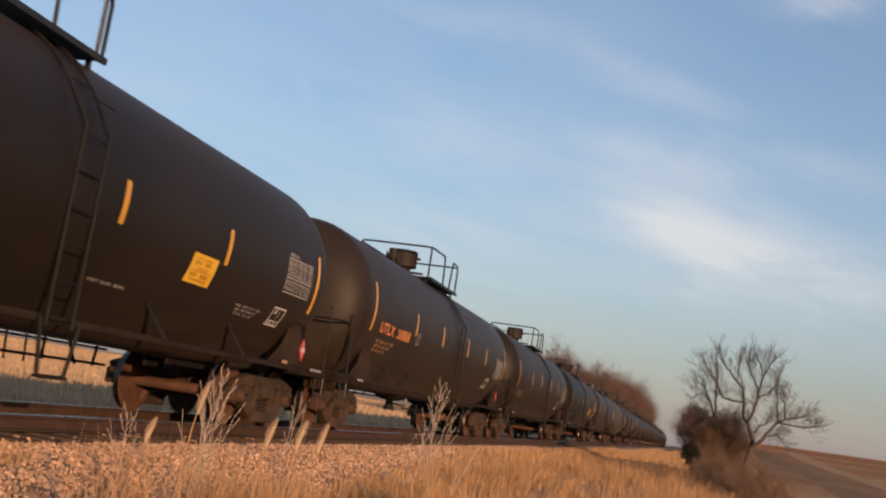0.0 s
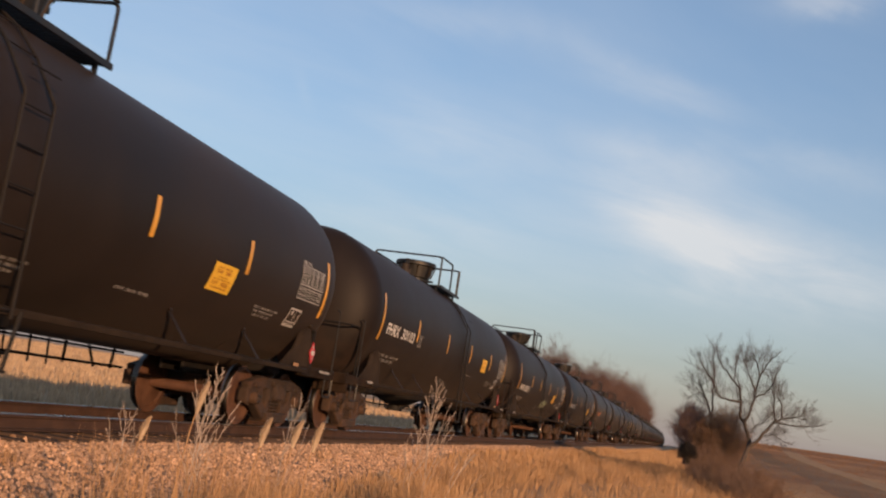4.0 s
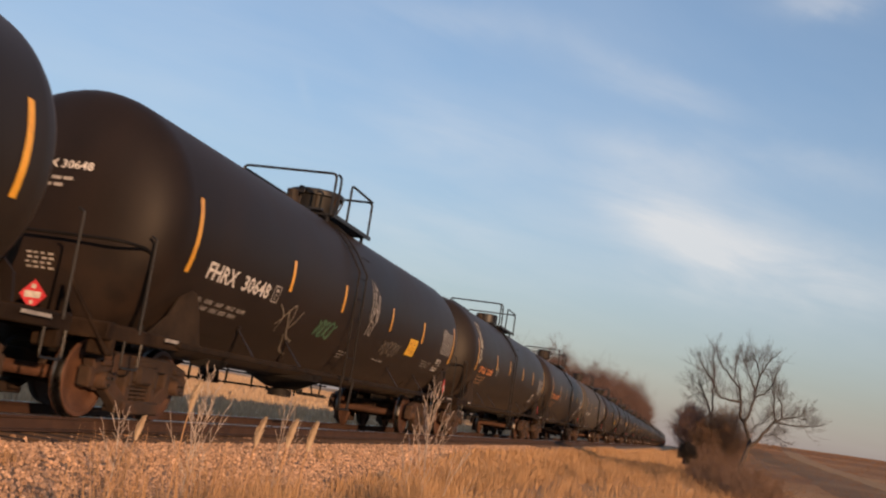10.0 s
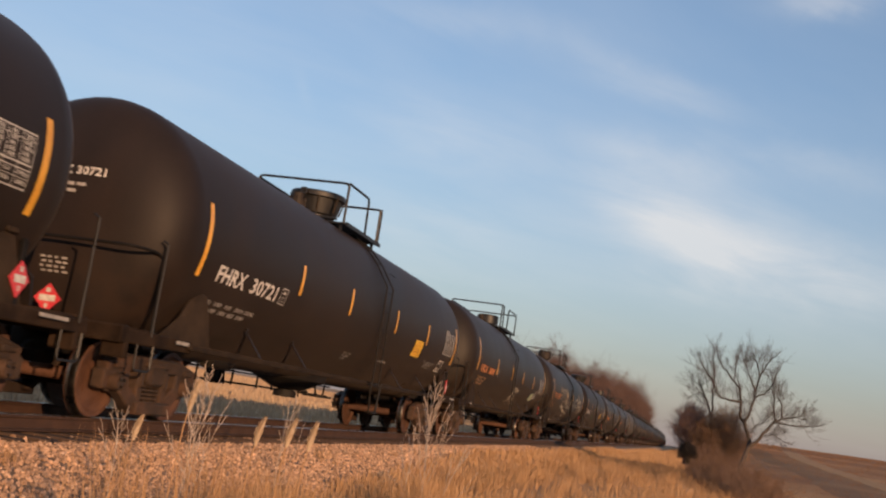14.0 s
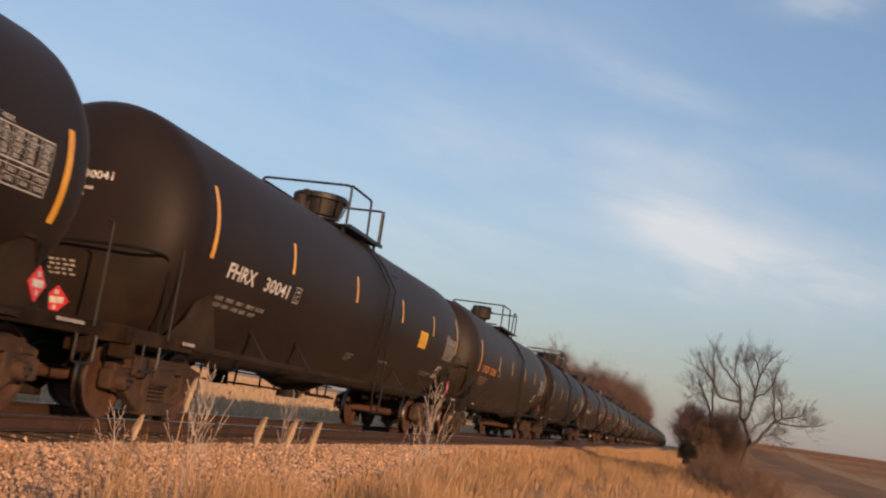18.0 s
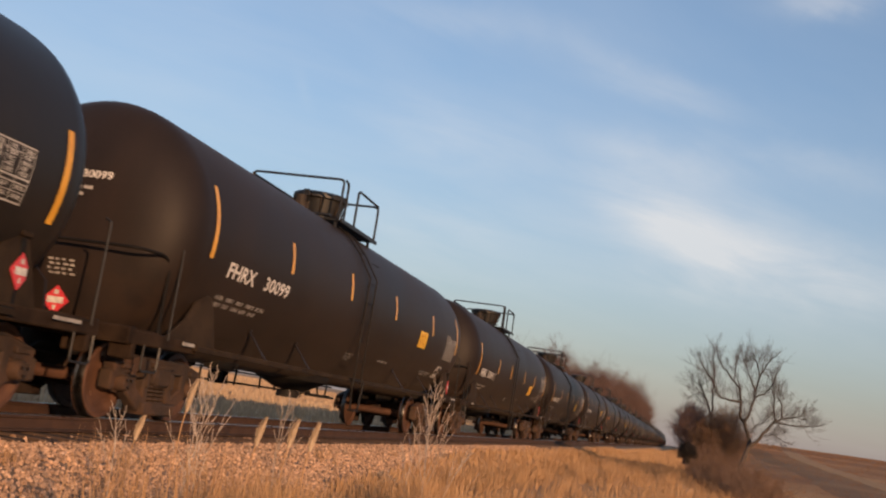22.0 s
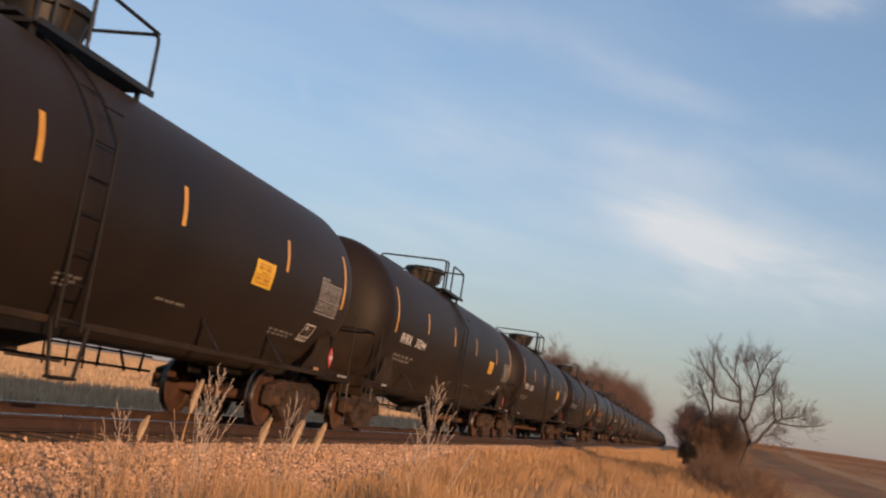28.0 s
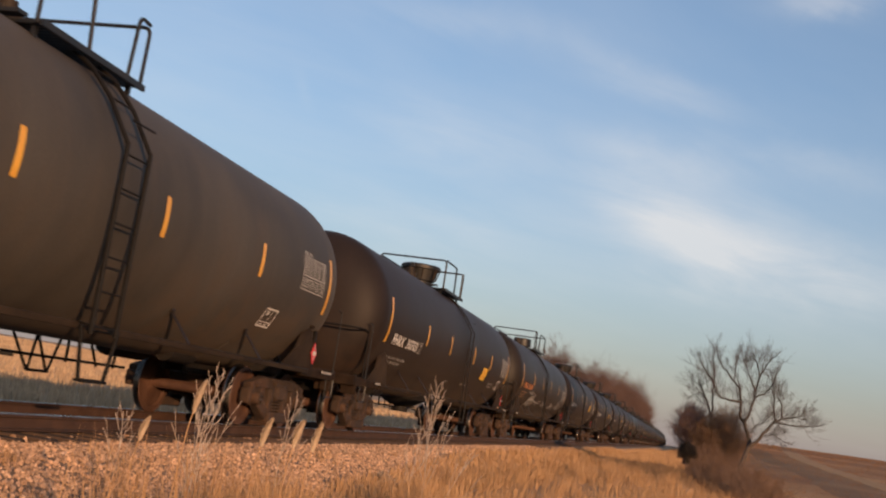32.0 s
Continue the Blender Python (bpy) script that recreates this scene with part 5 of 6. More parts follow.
BIG = {"bar": [[(-3.65, 2.40), (-3.39, 2.58), (-2.85, 2.64)], [(-3.23, 2.54), (-3.18, 2.2), (-2.82, 1.68)]],
       "hook": [[(-2.84, 2.34), (-2.57, 2.47), (-2.18, 2.71)], [(-2.78, 2.39), (-2.43, 2.16), (-2.5, 1.81)], [(-2.78, 1.71), (-2.51, 1.8), (-1.97, 1.72)],
                [(-2.18, 2.71), (-1.98, 2.43), (-1.89, 1.99), (-1.66, 1.56)]],
       "loop": [[(-1.11, 2.54), (-1.32, 2.34), (-1.5, 2.07), (-0.88, 2.15)], [(-1.29, 2.29), (-1.03, 2.44)], [(-1.43, 2.0), (-1.01, 2.01), (-1.1, 1.78), (-1.19, 1.6), (-0.43, 1.6)]],
       "comb": [[(-0.11, 2.27), (-0.43, 2.07), (-0.33, 1.85), (0.4, 1.86)], [(-0.28, 1.81), (-0.05, 1.37), (0.47, 1.64)],
                [(0.42, 2.6), (0.51, 2.1), (1.08, 1.42)], [(0.83, 2.33), (0.6, 2.03), (1.69, 2.03), (1.61, 1.63)]],
       "fork": [[(2.45, 2.48), (2.43, 2.03), (2.63, 1.59)], [(2.94, 2.3), (2.97, 2.05), (3.12, 1.8)], [(2.28, 1.98), (3.01, 2.09)],
                [(2.77, 2.31), (3.84, 2.37)], [(3.35, 2.32), (3.35, 1.94), (3.5, 1.62)], [(3.35, 1.94), (3.98, 1.98)]],
       "end": [[(4.8, 2.6), (4.61, 2.14), (4.58, 1.74)], [(4.63, 2.42), (5.11, 2.14), (5.62, 1.9)], [(4.44, 1.98), (5.2, 2.07)],
               [(4.52, 2.22), (5.87, 2.4)], [(5.79, 2.39), (5.81, 2.04), (5.95, 1.67)], [(5.82, 2.34), (5.81, 2.1), (6.34, 1.98), (5.6, 1.6)]]}
tag("207206", sprayed(sum(BIG.values(), []), 0.058), M_SPRAY, "large chalky white spray-painted letters")
tag("206090", sprayed([[(0.18, 1.83), (0.84, 1.89), (0.65, 1.74), (0.48, 1.68), (0.25, 1.82)], [(0.84, 1.89), (1.0, 1.62), (1.64, 1.32)], [(0.96, 1.76), (1.26, 1.85), (1.14, 1.72)],
                       [(0.84, 1.6), (0.82, 1.27)], [(0.95, 1.62), (1.0, 1.37)], [(0.1, 1.61), (0.18, 1.49), (0.67, 1.58), (0.23, 1.32)],
                       [(0.24, 1.63), (0.45, 1.57), (0.46, 1.74), (0.55, 1.58)]], 0.034), M_SPRAY, "pale spray-painted scrawl")
tag("206090", lambda bm: patch(bm, 4.48, 5.18, 1.60, 1.87, 0.007, 2, 0.05), M_GREEN, "faded yellow-green patch")
tag("30648", lambda bm: (tag_strokes(bm, "YBA", -0.05, 0.55, 2.35, 2.9, 0.032, -0.25, 6), tag_strokes(bm, "KY", 0.05, 0.55, 1.95, 2.4, 0.03, 0.1, 7)), M_PALE, "grey spray-painted tag")
tag("30648", sprayed([[(-4.3, 1.9), (-4.0, 1.75), (-3.95, 1.5)], [(-4.1, 1.6), (-3.7, 1.95), (-3.55, 1.6), (-3.3, 1.9)], [(-3.9, 1.85), (-3.4, 1.5), (-3.0, 1.42)],
                      [(-3.5, 1.5), (-3.1, 1.28), (-2.7, 1.22)]], 0.035), M_WORN, "faint grey scrawl")
tag("30648", lambda bm: scrawl(bm, 1.4, 2.7, 1.62, 1.95, 5, 0.025, 9), M_WORN, "grey looping scrawl")
tag("30648", lambda bm: (scrawl(bm, -2.5, -1.6, 1.60, 1.90, 4, 0.045, 10), tag_strokes(bm, "OC", -2.3, -1.6, 1.60, 1.88, 0.04, 0, 2)), M_TEAL, "green spray-painted tag")
tag("205188", lambda bm: (scrawl(bm, -4.4, -2.7, 1.36, 1.72, 6, 0.023, 11), stroke(bm, smooth_line([(-4.82, 1.92), (-4.3, 1.88), (-4.15, 1.86)]), 0.026),
                          tag_strokes(bm, "ZEOO", -4.0, -2.9, 1.72, 1.95, 0.023, -0.1, 3), stroke(bm, smooth_line([(-2.9, 1.66), (-2.2, 1.62), (-1.55, 1.6)]), 0.023),
                          stroke(bm, [(-1.8, 1.70), (-1.5, 1.6), (-1.85, 1.53)], 0.023), scrawl(bm, -1.3, -0.75, 1.54, 1.72, 2, 0.021, 3),
                          scrawl(bm, 0.05, 1.25, 1.5, 1.74, 4, 0.021, 8), tag_strokes(bm, "EPOH", 2.76, 3.80, 1.52, 1.73, 0.024, 0, 9)), M_WHITE, "white paint-pen scrawl with an arrow")
tag("205188", lambda bm: patch(bm, 5.62, 5.82, 1.62, 1.79, 0.007, 2, 0.04), M_PALE, "small pale patch")
tag("204230", lambda bm: (tag_strokes(bm, "AHYK", -4.7, -3.75, 1.56, 1.82, 0.045, 0, 12), tag_strokes(bm, "BC", -3.65, -3.2, 1.64, 1.80, 0.035, 0, 13),
                          scrawl(bm, -4.7, -3.8, 1.55, 1.78, 5, 0.05, 14)), M_GREEN, "pale green spray-painted tag")
tag("30559", lambda bm: (tag_strokes(bm, "MKEA", 0.3, 2.0, 1.5, 1.8, 0.045, -0.05, 15), scrawl(bm, 0.4, 1.9, 1.5, 1.75, 5, 0.04, 5)), M_GREEN, "faded green spray-painted tag")
tag("210387", lambda bm: (tag_strokes(bm, "OC", -7.25, -6.85, 2.2, 2.6, 0.04, 0.2, 16), tag_strokes(bm, "BE", -7.2, -6.75, 2.65, 3.05, 0.04, 0.1, 17),
                          scrawl(bm, -7.3, -6.8, 3.0, 3.4, 3, 0.04, 18)), M_SPRAY, "white spray tag running up the shell")
tag("207658", lambda bm: (scrawl(bm, -3.0, -1.4, 1.5, 1.8, 4, 0.03, 19), tag_strokes(bm, "KY", -1.5, -0.8, 1.85, 2.12, 0.03, 0, 20)), M_WORN, "worn faint spray tag")


# ------------------------------------------------------------ grass, weeds and trees
def blades(name, X, Y, H, W, mat, label, lean=0.35, curl=0.5):
    """Dry grass: each blade a bent tapering strip of three quads' height."""
    n = len(X)
    Z = relief(X, Y)
    a = rng.uniform(0, math.tau, n)
    wx, wy = np.cos(a) * W / 2, np.sin(a) * W / 2
    b = rng.uniform(0, math.tau, n)
    lx, ly = np.cos(b) * lean * H * rng.random(n), np.sin(b) * lean * H * rng.random(n)
    V = np.empty((n, 5, 3))
    V[:, 0] = np.stack([X - wx, Y - wy, Z - 0.03], 1)
    V[:, 1] = np.stack([X + wx, Y + wy, Z - 0.03], 1)
    k = 0.55
    V[:, 2] = np.stack([X + lx * k * curl + wx * 0.75, Y + ly * k * curl + wy * 0.75, Z + H * 0.58], 1)
    V[:, 3] = np.stack([X + lx * k * curl - wx * 0.75, Y + ly * k * curl - wy * 0.75, Z + H * 0.58], 1)
    V[:, 4] = np.stack([X + lx, Y + ly, Z + H], 1)
    i = np.arange(n) * 5
    Q = np.stack([i, i + 1, i + 2, i + 3], 1)
    T = np.stack([i + 3, i + 2, i + 4], 1)
    me = bpy.data.meshes.new(name)
    me.from_pydata(V.reshape(-1, 3).tolist(), [], Q.tolist() + T.tolist())
    me.materials.append(mat)
    return tagged(new(name, me), label, "grass", kind="stuff")


def clumps(n, x0, x1, y0, y1, per, r):
    cx, cy = rng.uniform(x0, x1, n), rng.uniform(y0, y1, n)
    X = np.repeat(cx, per) + rng.normal(0, r, n * per)
    Y = np.repeat(cy, per) + rng.normal(0, r, n * per)
    return X, Y


# verge between ballast and camera
X1, Y1 = rng.uniform(3.0, 10.5, 26000), 4 + 46 * rng.random(26000) ** 1.3
keep = X1 > 3.05 + 0.5 * np.sin(Y1 * 0.9) ** 2 + np.where(Y1 < 12, 0.6, 0)
X1, Y1 = X1[keep], Y1[keep]
blades("verge_grass", X1, Y1, rng.uniform(0.08, 0.26, len(X1)), rng.uniform(0.006, 0.016, len(X1)), M_GRASS, "short golden dry grass beside the ballast")
X2, Y2 = clumps(330, 3.4, 9.8, 5.0, 42, 34, 0.10)
blades("grass_tufts", X2, Y2, rng.uniform(0.20, 0.52, len(X2)), rng.uniform(0.005, 0.012, len(X2)), M_GRASS, "tufts of dry golden grass", 0.6)
X2, Y2 = clumps(520, 3.6, 7.2, 4.2, 10.5, 24, 0.10)
keep = X2 > 7.45 - 0.44 * Y2 + 0.25 * np.sin(Y2 * 2.7)
X2, Y2 = X2[keep], Y2[keep]
H2 = rng.uniform(0.30, 0.78, len(X2)) * (0.75 + 0.3 * np.sin(X2 * 2.1 + Y2) ** 2) * np.interp(X2, [3.6, 4.6], [0.7, 1.0])
blades("tall_grass", X2, Y2, H2, rng.uniform(0.005, 0.012, len(X2)), M_GRASS, "tall dry grass in the foreground", 0.5)
X9, Y9 = clumps(16, 4.55, 5.35, 4.7, 6.2, 34, 0.06)
blades("foreground_grass", X9, Y9, rng.uniform(0.55, 1.02, len(X9)), rng.uniform(0.004, 0.010, len(X9)), M_GRASS, "tall wispy dry grass close by", 0.28)
X3, Y3 = rng.uniform(2.6, 9.0, 30000), 45 + 150 * rng.random(30000) ** 1.5
blades("distant_verge_grass", X3, Y3, rng.uniform(0.12, 0.38, len(X3)), rng.uniform(0.015, 0.04, len(X3)), M_GRASS, "dry golden grass along the embankment")
X7, Y7 = rng.uniform(1.9, 4.2, 24000), 14 + 76 * rng.random(24000) ** 1.4
keep = X7 > np.interp(Y7, [14, 20, 28, 90], [3.0, 2.6, 2.1, 1.9])
X7, Y7 = X7[keep], Y7[keep]
blades("shoulder_grass", X7, Y7, rng.uniform(0.07, 0.22, len(X7)), rng.uniform(0.010, 0.022, len(X7)), M_GRASS, "short dry grass at the foot of the ballast")
X8, Y8 = rng.uniform(7.5, 90, 60000), 28 + 260 * rng.random(60000) ** 1.2
keep = (zone(X8, Y8) != 3) & (X8 < 9 + 0.42 * Y8) & (X8 > np.interp(Y8, [28, 60, 200], [10, 9, 7]))
X8, Y8 = X8[keep], Y8[keep]
blades("field_stubble", X8, Y8, rng.uniform(0.05, 0.14, len(X8)), 0.010 + 0.0003 * np.hypot(X8, Y8), M_STUBBLE, "low brown stubble on the rising field", 0.5)
# sparse growth in the ballast
X4, Y4 = clumps(70, 1.9, 3.3, 8, 40, 14, 0.07)
blades("ballast_grass", X4, Y4, rng.uniform(0.06, 0.22, len(X4)), rng.uniform(0.004, 0.01, len(X4)), M_GRASS, "thin dry grass growing in the ballast", 0.6)
# the wide field beyond the track
d = 9 + 190 * rng.random(80000) ** 1.35
a = rng.uniform(radians(8), radians(52), len(d))
X5 = -d
Y5 = (7.5 + d) / np.tan(a)
keep = Y5 < 420
X5, Y5 = X5[keep], Y5[keep]
blades("field_grass", X5, Y5, np.interp(-X5, [9, 60], [0.7, 1.0]) * rng.uniform(0.25, 0.60, len(X5)), 0.018 + 0.0010 * np.hypot(X5 - 7.5, Y5) * rng.uniform(0.6, 1.4, len(X5)), M_FARGRASS,
       "tall tan grass in the field beyond the track", 0.25)


def limb(V, F, pts, r0, r1, seg=4):
    """A tapering branch through the points, added to lists of vertices and faces."""
    pts = np.asarray(pts, float)
    n = len(pts)
    base = len(V)
    t = np.gradient(pts, axis=0)
    t /= np.linalg.norm(t, axis=1)[:, None] + 1e-9
    ref = np.array([0.31, 0.87, 0.38])
    for i in range(n):
        u = np.cross(t[i], ref); u /= np.linalg.norm(u) + 1e-9
        w = np.cross(t[i], u)
        r = r0 + (r1 - r0) * i / (n - 1)
        for k in range(seg):
            an = k * math.tau / seg
            V.append(pts[i] + (u * math.cos(an) + w * math.sin(an)) * r)
    for i in range(n - 1):
        for k in range(seg):
            p, q = base + i * seg + k, base + i * seg + (k + 1) % seg
            F.append((p, q, q + seg, p + seg))


def grow(V, F, rnd, p, d, length, r, level, spread=0.55, up=0.10, kids=(3, 4), seg=3, droop=0.0):
    """Grow a twig and its side twigs."""
    p, d = np.asarray(p, float), np.asarray(d, float)
    n = 4
    pts = [p]
    for i in range(n):
        d = d + rnd.normal(0, 0.10, 3) + np.array([0, 0, up - droop * i])
        d /= np.linalg.norm(d)
        pts.append(pts[-1] + d * length / n)
    limb(V, F, pts, r, r * 0.45, seg)
    if level <= 0:
        return
    for j in range(rnd.integers(*kids) + 1):
        i = rnd.integers(1, n + 1)
        nd = d + rnd.normal(0, spread, 3)
        nd /= np.linalg.norm(nd)
        grow(V, F, rnd, pts[i], nd, length * rnd.uniform(0.5, 0.78), max(r * 0.55, 0.004), level - 1, spread, up, kids, 3, droop)


def solid(name, V, F, mat):
    me = bpy.data.meshes.new(name)
    me.from_pydata([tuple(v) for v in V], [], F)
    me.materials.append(mat)
    me.polygons.foreach_set("use_smooth", [True] * len(me.polygons))
    return me


def tree_from(guides, seed, twig_len, name, label, at, level=3, yspread=0.5, every=2, r_twig=0.016):
    """A bare tree on a few hand-bent main limbs; guides: (points (x, z), first and last radius)."""
    rnd = np.random.default_rng(seed)
    V, F, TV, TF = [], [], [], []
    for pts, r0, r1 in guides:
        y = 0.0
        P = []
        for i, (x, z) in enumerate(pts):
            y += rnd.normal(0, yspread * 0.35) if i else 0
            P.append((x, y if pts[0][1] > 0.5 or i else 0, z))
        Q = np.array(P)
        s = np.linspace(0, len(Q) - 1, len(Q) * 4)
        Q = np.stack([np.interp(s, np.arange(len(P)), Q[:, k]) for k in range(3)], 1) + np.vstack([[0, 0, 0], rnd.normal(0, 0.02, (len(s) - 1, 3))])
        limb(V, F, Q, r0, r1, 7)
        for i in range(4 if pts[0][1] > 0.5 else 9, len(Q), every):
            dirn = Q[min(i + 1, len(Q) - 1)] - Q[i - 1]
            out = Q[i] - np.array([0.3, 0.0, 2.2])
            dirn = 0.7 * dirn / (np.linalg.norm(dirn) + 1e-9) + 0.6 * out / (np.linalg.norm(out) + 1e-9) + rnd.normal(0, 0.48, 3)
            dirn /= np.linalg.norm(dirn)
            f = 1 - 0.4 * i / len(Q)
            grow(TV, TF, rnd, Q[i], dirn, twig_len * f * rnd.uniform(0.6, 1.2), r_twig, level, 0.36, 0.08, (3, 5))
            out = dirn + rnd.normal(0, 0.75, 3)
            grow(TV, TF, rnd, Q[i], out / np.linalg.norm(out), twig_len * f * rnd.uniform(0.8, 1.35), r_twig * 0.7, level - 1, 0.34, 0.08, (4, 6))
    ob = empty(name, at)
    tagged(ob, label, "tree")
    part("trunk", solid("trunk", V, F, M_BARK), None, ob)
    part("crown", solid("crown", TV, TF, M_TWIG), None, ob, "fine bare twigs")
    return ob


tree_from([([(0.0, -0.1), (0.17, 0.87), (0.35, 1.38), (0.44, 1.87), (0.30, 2.3), (0.11, 2.72), (-0.14, 3.07), (-0.12, 3.62), (-0.27, 4.3), (-0.9, 5.0), (-1.3, 5.4), (-1.45, 5.85)], 0.125, 0.018),
           ([(0.43, 1.68), (0.8, 2.0), (1.06, 2.45), (1.3, 2.83), (1.62, 3.09), (2.0, 3.22), (2.4, 3.32), (2.85, 3.55)], 0.085, 0.016),
           ([(1.5, 2.95), (2.2, 2.88), (2.8, 2.96), (3.15, 2.97)], 0.042, 0.014),
           ([(1.47, 3.0), (1.32, 3.58), (1.33, 4.1), (1.15, 4.45)], 0.05, 0.015),
           ([(1.73, 3.18), (1.65, 3.8), (1.45, 4.14)], 0.04, 0.014),
           ([(0.11, 2.72), (0.31, 3.3), (0.42, 3.75), (0.48, 4.2), (0.57, 4.9), (0.44, 5.5), (0.2, 5.95)], 0.07, 0.016),
           ([(0.48, 4.2), (0.18, 4.75), (-0.05, 5.2), (-0.25, 5.65)], 0.04, 0.014),
           ([(0.46, 3.95), (0.92, 4.25), (1.22, 4.75), (1.3, 5.05)], 0.04, 0.014),
           ([(0.57, 4.9), (0.75, 5.4), (0.95, 5.8)], 0.032, 0.012),
           ([(-0.12, 3.62), (-0.67, 3.66), (-1.2, 3.75), (-1.4, 4.2), (-1.7, 4.6), (-2.0, 4.95), (-2.2, 5.3)], 0.055, 0.014),
           ([(-0.54, 4.67), (-0.55, 5.15), (-0.5, 5.6)], 0.03, 0.012),
           ([(0.94, 2.26), (1.4, 2.36), (1.8, 2.2)], 0.028, 0.012),
           ([(0.39, 2.3), (0.57, 2.6), (0.86, 2.8), (1.05, 3.2)], 0.032, 0.012)],
          11, 0.84, "bare_tree", "leafless spreading tree beside the dry field", pose(9.90, 48, -0.40) @ Matrix.Scale(0.93, 4), level=2, every=1, r_twig=0.008)
tree_from([([(0, -0.3), (-0.29, 1.24), (-0.56, 2.37), (-0.85, 3.16), (-1.2, 3.8), (-1.65, 4.05)], 0.07, 0.016), ([(-0.56, 2.37), (-0.62, 3.5), (-0.66, 4.4), (-0.8, 5.3)], 0.05, 0.014),
           ([(-0.85, 3.16), (-1.19, 3.45), (-1.5, 3.3)], 0.03, 0.012)],
          12, 0.80, "bare_tree", "slim leafless tree behind the shrubs", pose(9.25, 51, -0.15), level=2, every=1, r_twig=0.009)


def shrub(seed, w, h, n, at, label, mat):
    rnd = np.random.default_rng(seed)
    V, F = [], []
    for i in range(n):
        a, q = rnd.uniform(0, math.tau), math.sqrt(rnd.random()) * 0.3 * w
        d = np.array([math.cos(a) * rnd.uniform(0, 0.55) * w / h, math.sin(a) * rnd.uniform(0, 0.55) * w / h, 1.0])
        grow(V, F, rnd, (q * math.cos(a), q * math.sin(a), -0.05), d / np.linalg.norm(d), h * rnd.uniform(0.45, 0.75), 0.02, 3, 0.5, 0.05, (3, 5))
    ob = new("shrub", solid("shrub", V, F, mat))
    ob.matrix_basis = at
    return tagged(ob, label, "shrub")


def thicket(seed, w, h, n, at, label, mat, r=0.012):
    """A dense rounded shrub: stems from the root, each ending in a spray of twigs inside a dome."""
    rnd = np.random.default_rng(seed)
    V, F = [], []
    for i in range(n):
        a = rnd.uniform(0, math.tau)
        e = math.asin(rnd.uniform(-0.85, 1.0))
        q = rnd.uniform(0.35, 0.93)
        tip = np.array([math.cos(a) * math.cos(e) * q * w / 2, math.sin(a) * math.cos(e) * q * w / 2, h * 0.52 + math.sin(e) * q * h * 0.48])
        root = np.array([rnd.normal(0, w * 0.06), rnd.normal(0, w * 0.06), -0.05])
        if i % 6 == 0:
            mid = (root + tip) / 2 + np.array([0, 0, 0.12 * h])
            limb(V, F, [root, (root + mid) / 2, mid, tip], 0.022, 0.008, 4)
        d = tip - np.array([0, 0, h * 0.25])
        grow(V, F, rnd, tip - d * 0.12, d / np.linalg.norm(d), h * rnd.uniform(0.10, 0.20), r, 2, 0.75, 0.04, (3, 5))
    ob = new("shrub", solid("shrub", V, F, mat))
    ob.matrix_basis = at
    return tagged(ob, label, "shrub")


thicket(21, 1.55, 2.75, 420, pose(7.80, 51, 0.0), "dense rounded purple-brown shrub", M_BUSH)
thicket(22, 2.3, 3.0, 420, pose(9.35, 50.6, -0.35), "brown leafless thicket under the tree", M_BRUSH)
thicket(26, 1.7, 2.6, 300, pose(8.70, 50.2, -0.35), "brown leafless thicket under the tree", M_BRUSH)
thicket(23, 0.85, 0.80, 240, pose(7.76, 45.0, 0.10), "small dark evergreen shrub on the embankment", M_DARKBUSH, 0.016)
shrub(24, 1.6, 1.3, 26, pose(9.2, 49.2, -0.5), "low brown shrub beside the tree trunk", M_BRUSH)


for i, (x, y, w, h) in enumerate([(9.6, 40, 1.8, 1.1), (8.9, 36, 1.5, 0.9), (10.6, 43, 1.6, 1.0), (8.5, 42, 1.3, 0.9), (9.3, 31, 1.3, 0.7), (9.9, 34, 1.4, 0.8), (8.6, 45.5, 1.5, 1.2),
                                  (9.4, 45.5, 1.4, 0.9), (10.3, 38, 1.4, 0.8)]):
    shrub(70 + i, w, h, 24, pose(x, y, float(relief(np.array(x), np.array(y))) - 0.05), "low tangle of brown dead brush", M_BRUSH)


thicket(27, 0.75, 0.20, 90, pose(3.30, 14.6, -0.68), "low grey clump of dead weeds in the verge", M_WEED, 0.006)
thicket(28, 0.55, 0.26, 80, pose(3.05, 16.6, -0.66), "low grey clump of dead weeds in the verge", M_WEED, 0.006)


def wood_tree(seed, h):
    rnd = np.random.default_rng(seed)
    V, F, TV, TF = [], [], [], []
    z = np.linspace(0, h * 0.8, 7)
    P = np.stack([np.cumsum(rnd.normal(0, 0.12, 7)), np.cumsum(rnd.normal(0, 0.12, 7)), z], 1)
    limb(V, F, P, 0.24, 0.05, 6)
    for i in range(30):
        t = rnd.uniform(0.12, 1.0)
        p = np.array([np.interp(t * h * 0.8, z, P[:, k]) for k in range(3)])
        a = rnd.uniform(0, math.tau)
        d = np.array([math.cos(a), math.sin(a), rnd.uniform(0.3, 1.2)])
        grow(TV, TF, rnd, p, d / np.linalg.norm(d), h * rnd.uniform(0.18, 0.32), 0.05, 3, 0.65, 0.08, (3, 4))
    ob = empty("wood_tree")
    tagged(ob, "reddish-brown leafless tree in a row beyond the track", "tree", group="row of bare trees")
    part("trunk", solid("trunk", V, F, M_BARK), None, ob)
    part("crown", solid("crown", TV, TF, M_WOOD), None, ob)
    return ob


